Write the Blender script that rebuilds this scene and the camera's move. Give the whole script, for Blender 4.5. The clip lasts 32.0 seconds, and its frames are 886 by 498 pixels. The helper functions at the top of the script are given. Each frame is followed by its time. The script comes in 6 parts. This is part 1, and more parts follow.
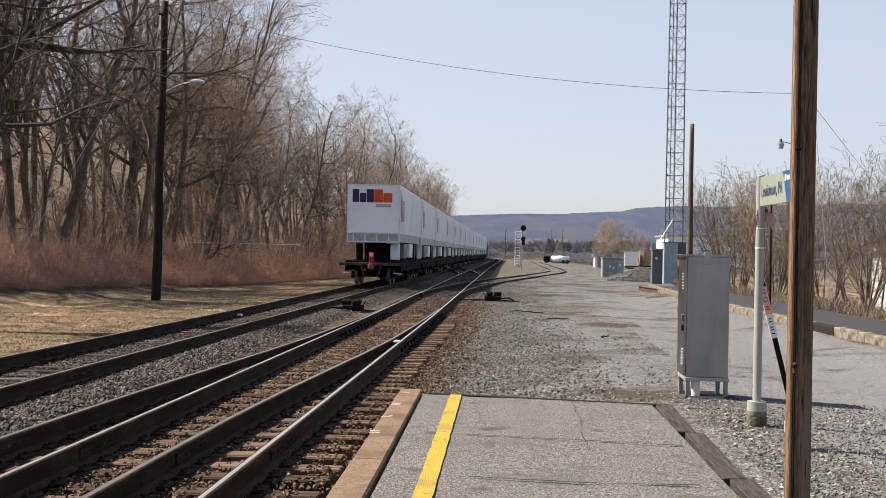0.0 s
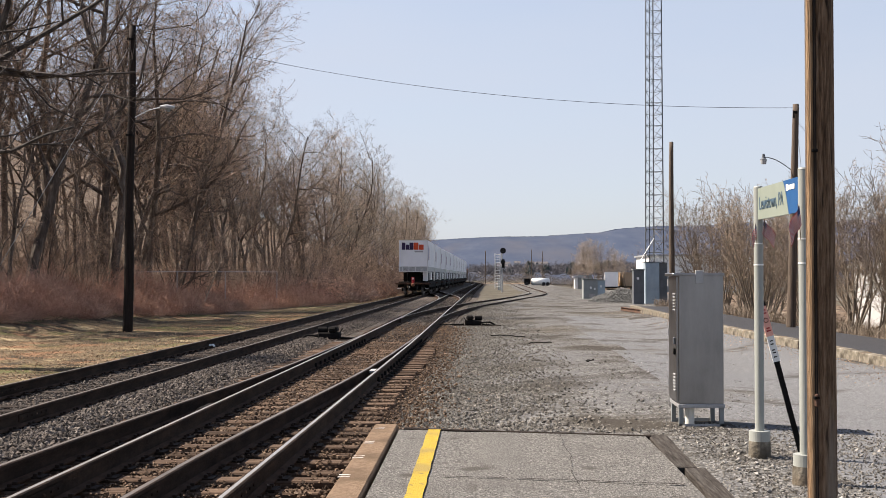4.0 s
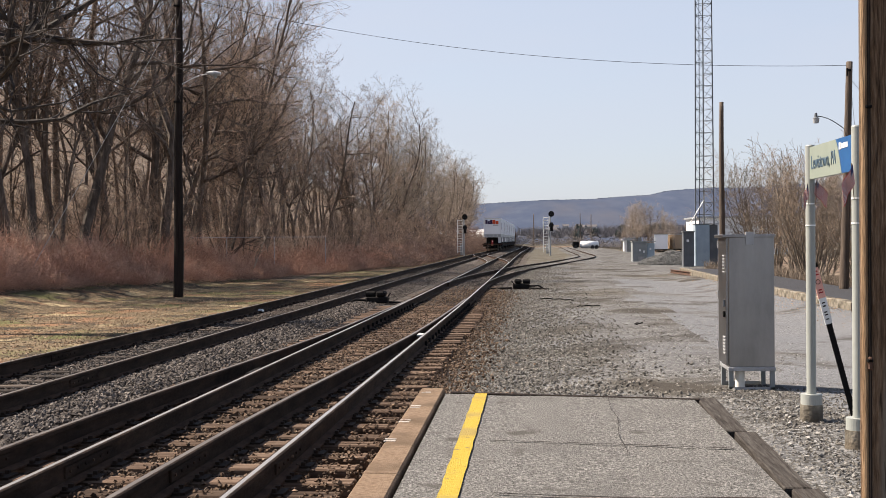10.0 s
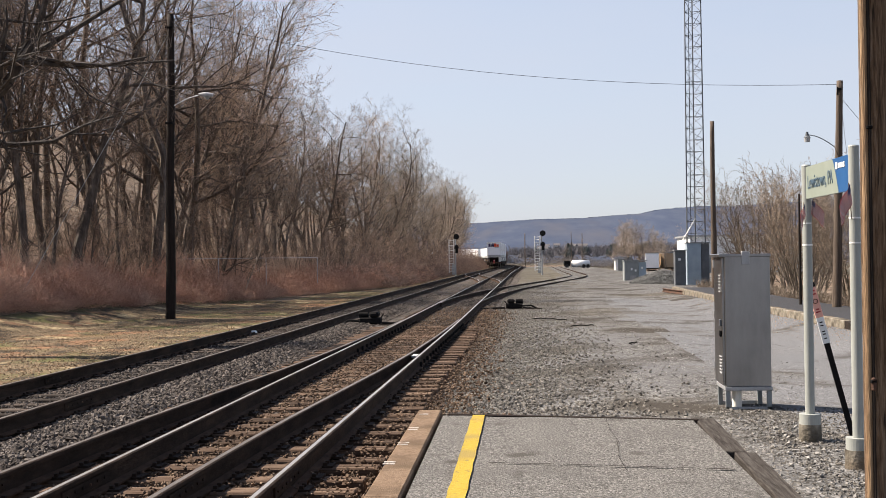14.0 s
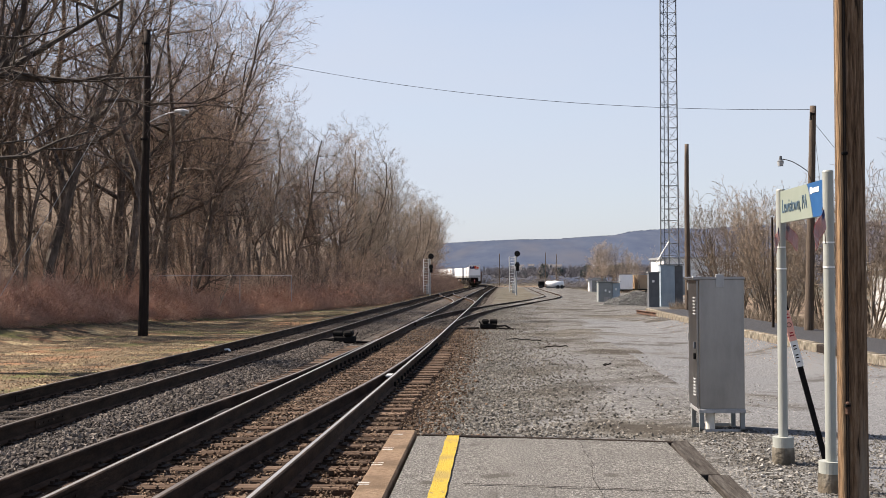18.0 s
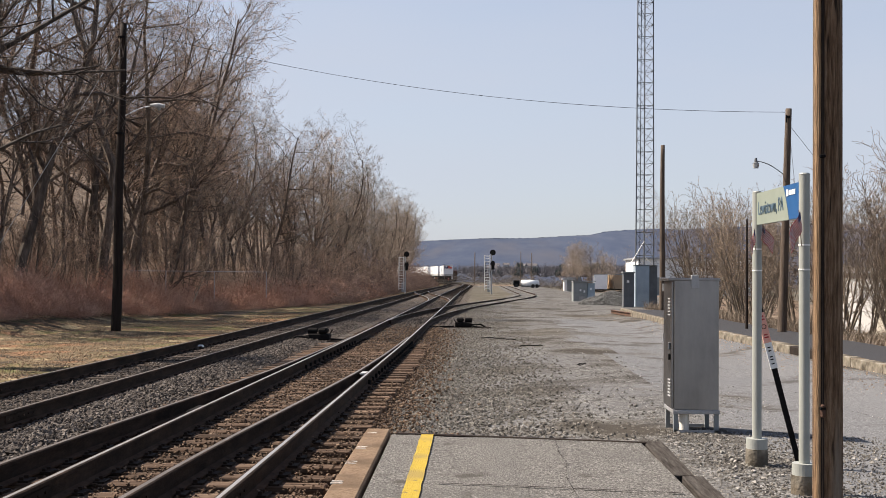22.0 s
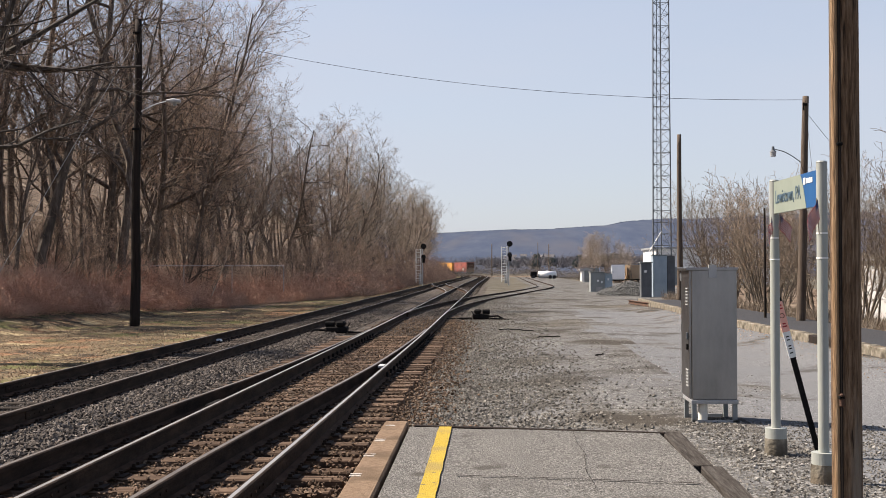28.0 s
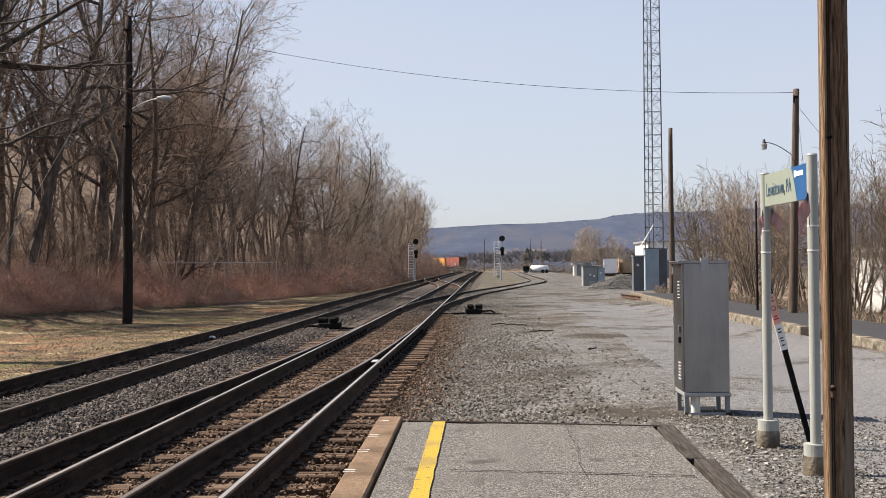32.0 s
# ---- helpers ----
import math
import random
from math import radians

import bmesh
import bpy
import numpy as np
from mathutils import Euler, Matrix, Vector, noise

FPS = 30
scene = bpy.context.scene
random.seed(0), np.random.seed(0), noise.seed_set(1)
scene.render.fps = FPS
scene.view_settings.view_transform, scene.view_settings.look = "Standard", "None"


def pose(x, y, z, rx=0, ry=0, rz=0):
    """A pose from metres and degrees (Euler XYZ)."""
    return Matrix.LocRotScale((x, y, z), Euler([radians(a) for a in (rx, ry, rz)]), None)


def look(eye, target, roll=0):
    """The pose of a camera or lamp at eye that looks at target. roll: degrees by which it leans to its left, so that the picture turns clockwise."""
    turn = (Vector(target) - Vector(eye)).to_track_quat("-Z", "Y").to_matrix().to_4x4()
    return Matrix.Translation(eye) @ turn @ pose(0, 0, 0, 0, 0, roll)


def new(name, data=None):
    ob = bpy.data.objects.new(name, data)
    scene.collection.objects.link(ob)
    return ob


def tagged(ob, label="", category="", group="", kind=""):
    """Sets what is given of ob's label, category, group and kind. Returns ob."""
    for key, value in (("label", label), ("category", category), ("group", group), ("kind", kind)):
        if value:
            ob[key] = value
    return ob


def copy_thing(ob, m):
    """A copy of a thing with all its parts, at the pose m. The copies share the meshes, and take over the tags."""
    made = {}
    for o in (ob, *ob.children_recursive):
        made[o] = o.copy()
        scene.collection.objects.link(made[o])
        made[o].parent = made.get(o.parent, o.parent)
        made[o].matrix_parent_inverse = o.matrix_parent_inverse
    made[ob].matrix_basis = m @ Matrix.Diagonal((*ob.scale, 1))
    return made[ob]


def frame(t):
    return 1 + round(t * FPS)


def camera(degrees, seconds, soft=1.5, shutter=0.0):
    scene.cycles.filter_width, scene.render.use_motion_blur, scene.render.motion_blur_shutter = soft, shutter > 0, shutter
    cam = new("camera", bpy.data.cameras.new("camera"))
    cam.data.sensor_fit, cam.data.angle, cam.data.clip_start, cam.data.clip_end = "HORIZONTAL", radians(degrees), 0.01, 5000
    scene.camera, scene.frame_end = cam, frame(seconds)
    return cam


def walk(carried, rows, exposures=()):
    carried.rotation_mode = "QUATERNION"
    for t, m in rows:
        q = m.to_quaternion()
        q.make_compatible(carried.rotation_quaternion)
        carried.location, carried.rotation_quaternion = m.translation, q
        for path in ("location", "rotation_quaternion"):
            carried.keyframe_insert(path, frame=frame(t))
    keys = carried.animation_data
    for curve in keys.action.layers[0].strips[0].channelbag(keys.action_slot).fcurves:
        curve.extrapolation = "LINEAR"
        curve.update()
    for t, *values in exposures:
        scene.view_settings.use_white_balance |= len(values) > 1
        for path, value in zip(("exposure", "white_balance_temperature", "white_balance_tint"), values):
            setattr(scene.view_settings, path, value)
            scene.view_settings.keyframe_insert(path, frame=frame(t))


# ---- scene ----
cam = camera(41.0, 32.0, soft=0.55)
# seconds, place, then turn to the left, tilt up and lean in degrees
PATH = [
    (0.0, -0.027, -1.039, 1.582, 3.39, 0.13, 1.09),
    (0.5, 0.080, -0.846, 1.576, 2.58, 0.10, 0.68),
    (1.0, 0.117, -0.726, 1.568, 2.63, 0.04, 0.96),
    (1.5, 0.029, -0.655, 1.567, 3.64, -0.47, 0.63),
    (2.0, -0.021, -0.635, 1.570, 3.57, -0.04, 0.09),
    (2.5, 0.017, -0.446, 1.570, 3.22, -0.44, -0.08),
    (3.0, 0.066, -0.284, 1.565, 3.00, 0.15, 0.28),
    (3.5, -0.033, -0.202, 1.576, 2.71, 1.31, 0.26),
    (5.5, 0.019, -0.073, 1.573, 1.86, 1.12, -0.60),
    (6.0, 0.016, -0.074, 1.576, 1.96, 0.93, -0.37),
    (6.5, 0.008, -0.090, 1.578, 2.15, 0.68, -0.41),
    (7.0, 0.012, -0.060, 1.575, 2.75, 0.49, -0.49),
    (7.5, 0.005, -0.056, 1.576, 3.24, 0.36, -0.54),
    (8.0, -0.001, -0.070, 1.576, 3.99, 0.29, -0.54),
    (8.5, 0.000, -0.063, 1.573, 4.38, 0.14, -0.34),
    (9.0, -0.003, -0.085, 1.577, 4.36, -0.04, -0.40),
    (9.5, -0.001, -0.071, 1.574, 4.33, -0.23, -0.40),
    (10.0, 0.000, -0.055, 1.571, 4.77, -0.42, -0.47),
    (10.5, -0.009, -0.101, 1.577, 4.41, 0.17, -0.55),
    (11.0, -0.025, -0.103, 1.580, 3.21, 0.32, -0.35),
    (11.5, -0.075, -0.102, 1.583, 2.82, 0.79, -0.81),
    (12.0, -0.093, -0.103, 1.584, 3.37, 0.82, -0.51),
    (12.5, -0.031, -0.040, 1.586, 3.46, 0.77, -0.19),
    (13.0, 0.043, 0.062, 1.572, 3.11, 1.04, 0.71),
    (13.5, 0.008, 0.013, 1.583, 4.34, 0.60, -0.35),
    (14.0, -0.056, -0.043, 1.586, 4.33, 0.53, -0.76),
    (14.5, -0.088, -0.060, 1.588, 4.01, 0.67, -0.40),
    (15.0, -0.085, -0.056, 1.589, 3.62, 0.77, -0.16),
    (15.5, -0.078, -0.031, 1.592, 3.37, 1.10, 0.01),
    (17.5, -0.077, -0.047, 1.590, 3.54, 1.43, -0.07),
    (18.0, -0.074, -0.049, 1.592, 3.09, 1.46, -0.17),
    (18.5, -0.077, -0.033, 1.592, 2.09, 1.95, 0.31),
    (19.0, -0.070, -0.014, 1.596, 0.10, 2.63, 0.62),
    (19.5, -0.076, -0.014, 1.590, 0.01, 2.31, 0.77),
    (20.0, -0.085, -0.017, 1.589, 1.53, 1.36, 0.85),
    (20.5, -0.080, -0.000, 1.594, 1.80, 1.30, 0.49),
    (21.0, -0.079, -0.011, 1.596, 1.87, 1.59, 0.51),
    (21.5, -0.082, -0.016, 1.594, 1.85, 1.54, 0.28),
    (22.0, -0.082, -0.008, 1.595, 1.91, 1.37, 0.43),
    (22.5, -0.083, -0.016, 1.595, 1.85, 1.24, 0.41),
    (23.0, -0.078, 0.003, 1.597, 1.85, 1.23, 0.32),
    (23.5, -0.077, -0.010, 1.597, 1.90, 1.34, -0.21),
    (24.0, -0.081, -0.010, 1.592, 1.84, 1.37, 0.07),
    (24.5, -0.080, -0.010, 1.595, 1.98, 1.33, 0.25),
    (25.0, -0.077, -0.001, 1.595, 2.04, 1.45, 0.33),
    (25.5, -0.078, -0.009, 1.597, 2.10, 1.60, 0.41),
    (26.0, -0.080, -0.013, 1.598, 2.43, 1.52, 0.26),
    (26.5, -0.078, -0.010, 1.595, 2.69, 1.40, -0.03),
    (28.5, -0.075, -0.002, 1.598, 2.74, 0.80, -0.26),
    (29.0, -0.080, -0.031, 1.596, 2.73, 0.64, -0.45),
    (29.5, -0.076, -0.014, 1.596, 2.78, 0.61, -0.35),
    (30.0, -0.076, -0.022, 1.596, 2.86, 0.56, -0.18),
    (30.5, -0.078, -0.023, 1.593, 2.49, 0.59, -0.18),
    (31.0, -0.079, -0.020, 1.596, 2.44, 0.56, -0.21),
    (31.5, -0.074, -0.007, 1.595, 2.39, 0.58, -0.49),
    (32.0, -0.074, -0.021, 1.599, 2.36, 0.74, -0.60),
]


def held(x, y, z, turn, tilt, lean):
    return pose(x, y, z, 0, 0, turn) @ pose(0, 0, 0, 90 + tilt) @ pose(0, 0, 0, 0, 0, lean)


walk(cam, [(r[0], held(*r[1:])) for r in PATH], exposures=[(0.0, 1.29, 6900.0, 14.0), (18.0, 1.30, 6900.0, 14.0), (19.7, 1.15, 6900.0, 14.0), (26.0, 1.16, 6900.0, 14.0), (29.0, 1.23, 6900.0, 14.0), (32.0, 1.25, 6900.0, 14.0)])

# ---- sky, sun, exposure ----
SUN_AZ, SUN_EL = -76.0, 47.5      # degrees: turn from straight ahead (minus: to the left), height
world = bpy.data.worlds.new("sky")
world.use_nodes = True
scene.world = world
wn, wl = world.node_tree.nodes, world.node_tree.links
sky = wn.new("ShaderNodeTexSky")
sky.sky_type = "NISHITA"
sky.sun_disc = False
sky.sun_elevation, sky.sun_rotation = radians(SUN_EL), radians(SUN_AZ)
sky.air_density, sky.dust_density, sky.ozone_density = 1.0, 1.2, 3.0
# a thin veil of high cloud over the blue
wc = wn.new("ShaderNodeTexCoord")
wm = wn.new("ShaderNodeMapping")
wm.inputs["Scale"].default_value = (1.2, 1.2, 4.5)
wt = wn.new("ShaderNodeTexNoise")
wt.inputs["Scale"].default_value, wt.inputs["Detail"].default_value = 1.6, 7
wr = wn.new("ShaderNodeMapRange")
wr.inputs["From Min"].default_value, wr.inputs["From Max"].default_value = 0.35, 0.7
wr.inputs["To Min"].default_value, wr.inputs["To Max"].default_value = 0.62, 0.9
wx = wn.new("ShaderNodeMixRGB")
wx.inputs["Color2"].default_value = (3.56, 4.02, 4.82, 1)
wl.new(wc.outputs["Generated"], wm.inputs["Vector"])
wl.new(wm.outputs["Vector"], wt.inputs["Vector"])
wl.new(wt.outputs["Fac"], wr.inputs["Value"])
ws = wn.new("ShaderNodeSeparateXYZ")
we = wn.new("ShaderNodeMapRange")          # the veil thins towards the zenith
we.inputs["From Min"].default_value, we.inputs["From Max"].default_value = 0.15, 0.75
we.inputs["To Min"].default_value, we.inputs["To Max"].default_value = 1.0, 0.12
wp = wn.new("ShaderNodeMath")
wp.operation = "MULTIPLY"
wl.new(wc.outputs["Generated"], ws.inputs["Vector"])
wl.new(ws.outputs["Z"], we.inputs["Value"])
wl.new(wr.outputs["Result"], wp.inputs[0])
wl.new(we.outputs["Result"], wp.inputs[1])
wl.new(wp.outputs["Value"], wx.inputs["Fac"])
wl.new(sky.outputs["Color"], wx.inputs["Color1"])
wl.new(wx.outputs["Color"], wn["Background"].inputs["Color"])
wn["Background"].inputs["Strength"].default_value = 0.073
sun_data = bpy.data.lights.new("sun", "SUN")
sun_data.energy, sun_data.angle, sun_data.color = 5.0, radians(0.6), (1.0, 0.93, 0.83)
sun = new("sun", sun_data)
_az, _el = radians(SUN_AZ), radians(SUN_EL)
SUN_WAY = Vector((math.sin(_az) * math.cos(_el), math.cos(_az) * math.cos(_el), math.sin(_el)))
sun.matrix_world = look(SUN_WAY * 50, (0, 0, 0))


# ---- materials ----
def material(name, colors, rough=0.8, metal=0.0, scale=4.0, detail=6.0, bump=0.0, bump_scale=40.0, spots=None, island=0.0, per_object=0.0,
             stretch=(1, 1, 1), spec=0.4):
    """Noise between colours at one scale, spots of another colour at a larger one, fine relief."""
    m = bpy.data.materials.new(name)
    m.use_nodes = True
    nt = m.node_tree
    n, l = nt.nodes, nt.links
    b = n["Principled BSDF"]
    b.inputs["Roughness"].default_value = rough
    b.inputs["Metallic"].default_value = metal
    b.inputs["Specular IOR Level"].default_value = spec
    tc = n.new("ShaderNodeTexCoord")
    mp = n.new("ShaderNodeMapping")
    mp.inputs["Scale"].default_value = stretch
    l.new(tc.outputs["Object"], mp.inputs["Vector"])
    no = n.new("ShaderNodeTexNoise")
    no.inputs["Scale"].default_value, no.inputs["Detail"].default_value = scale, detail
    no.inputs["Roughness"].default_value = 0.65
    l.new(mp.outputs["Vector"], no.inputs["Vector"])
    ramp = n.new("ShaderNodeValToRGB")
    el = ramp.color_ramp.elements
    while len(el) < len(colors):
        el.new(0.5)
    for i, c in enumerate(colors):
        el[i].position = 0.3 + 0.4 * i / max(1, len(colors) - 1)
        el[i].color = (*c, 1)
    l.new(no.outputs["Fac"], ramp.inputs["Fac"])
    col = ramp.outputs["Color"]
    for color, sscale, lo, hi in (spots if spots and isinstance(spots[0][0], tuple) else [spots] if spots else []):
        s2 = n.new("ShaderNodeTexNoise")
        s2.inputs["Scale"].default_value, s2.inputs["Detail"].default_value = sscale, 4
        l.new(mp.outputs["Vector"], s2.inputs["Vector"])
        mr = n.new("ShaderNodeMapRange")
        mr.inputs["From Min"].default_value, mr.inputs["From Max"].default_value = lo, hi
        l.new(s2.outputs["Fac"], mr.inputs["Value"])
        mx = n.new("ShaderNodeMixRGB")
        mx.inputs["Color2"].default_value = (*color, 1)
        l.new(mr.outputs["Result"], mx.inputs["Fac"])
        l.new(col, mx.inputs["Color1"])
        col = mx.outputs["Color"]
    for amount, kind, out in ((island, "ShaderNodeNewGeometry", "Random Per Island"), (per_object, "ShaderNodeObjectInfo", "Random")):
        if amount:
            g = n.new(kind)
            mr = n.new("ShaderNodeMapRange")
            mr.inputs["To Min"].default_value, mr.inputs["To Max"].default_value = 1 - amount, 1 + amount
            l.new(g.outputs[out], mr.inputs["Value"])
            hv = n.new("ShaderNodeHueSaturation")
            l.new(mr.outputs["Result"], hv.inputs["Value"])
            l.new(col, hv.inputs["Color"])
            col = hv.outputs["Color"]
    l.new(col, b.inputs["Base Color"])
    if bump:
        bn = n.new("ShaderNodeTexNoise")
        bn.inputs["Scale"].default_value, bn.inputs["Detail"].default_value = bump_scale, 5
        l.new(mp.outputs["Vector"], bn.inputs["Vector"])
        bp = n.new("ShaderNodeBump")
        bp.inputs["Strength"].default_value, bp.inputs["Distance"].default_value = min(1, bump), 0.02
        l.new(bn.outputs["Fac"], bp.inputs["Height"])
        l.new(bp.outputs["Normal"], b.inputs["Normal"])
    return m


def packed_stones(name, tones, cell, spots, depth=0.5):
    """Crushed stone lying close: each cell a stone with its own tone, joints sunk, larger patches of dirt."""
    m = bpy.data.materials.new(name)
    m.use_nodes = True
    n, l = m.node_tree.nodes, m.node_tree.links
    b = n["Principled BSDF"]
    b.inputs["Roughness"].default_value, b.inputs["Specular IOR Level"].default_value = 0.95, 0.08
    tc = n.new("ShaderNodeTexCoord")
    warp = n.new("ShaderNodeTexNoise")
    warp.inputs["Scale"].default_value, warp.inputs["Detail"].default_value = cell * 0.4, 3
    l.new(tc.outputs["Object"], warp.inputs["Vector"])
    mixv = n.new("ShaderNodeVectorMath")
    mixv.operation = "MULTIPLY_ADD"
    mixv.inputs[1].default_value = (0.06, 0.06, 0.06)
    l.new(warp.outputs["Color"], mixv.inputs[0])
    l.new(tc.outputs["Object"], mixv.inputs[2])
    height = None
    col = None
    for k, scale in enumerate((cell, cell * 2.3)):
        v = n.new("ShaderNodeTexVoronoi")
        v.inputs["Scale"].default_value, v.inputs["Randomness"].default_value = scale, 1.0
        l.new(mixv.outputs["Vector"], v.inputs["Vector"])
        sp = n.new("ShaderNodeSeparateColor")
        l.new(v.outputs["Color"], sp.inputs["Color"])
        ramp = n.new("ShaderNodeValToRGB")
        el = ramp.color_ramp.elements
        while len(el) < len(tones):
            el.new(0.5)
        for i, c in enumerate(tones):
            el[i].position = 0.05 + 0.9 * i / (len(tones) - 1)
            el[i].color = (*c, 1)
        l.new(sp.outputs["Red"], ramp.inputs["Fac"])
        if col is None:
            col, height = ramp.outputs["Color"], v.outputs["Distance"]
        else:
            mx = n.new("ShaderNodeMixRGB")
            mx.inputs["Fac"].default_value = 0.45
            l.new(col, mx.inputs["Color1"])
            l.new(ramp.outputs["Color"], mx.inputs["Color2"])
            col = mx.outputs["Color"]
    for color, sscale, lo, hi, most in spots:
        s2 = n.new("ShaderNodeTexNoise")
        s2.inputs["Scale"].default_value, s2.inputs["Detail"].default_value, s2.inputs["Roughness"].default_value = sscale, 8, 0.65
        l.new(tc.outputs["Object"], s2.inputs["Vector"])
        mr = n.new("ShaderNodeMapRange")
        mr.inputs["From Min"].default_value, mr.inputs["From Max"].default_value, mr.inputs["To Max"].default_value = lo, hi, most
        l.new(s2.outputs["Fac"], mr.inputs["Value"])
        mx = n.new("ShaderNodeMixRGB")
        mx.inputs["Color2"].default_value = (*color, 1)
        l.new(mr.outputs["Result"], mx.inputs["Fac"])
        l.new(col, mx.inputs["Color1"])
        col = mx.outputs["Color"]
    l.new(col, b.inputs["Base Color"])
    bp = n.new("ShaderNodeBump")
    bp.invert = True
    bp.inputs["Strength"].default_value, bp.inputs["Distance"].default_value = depth, 0.5 / cell
    l.new(height, bp.inputs["Height"])
    l.new(bp.outputs["Normal"], b.inputs["Normal"])
    return m


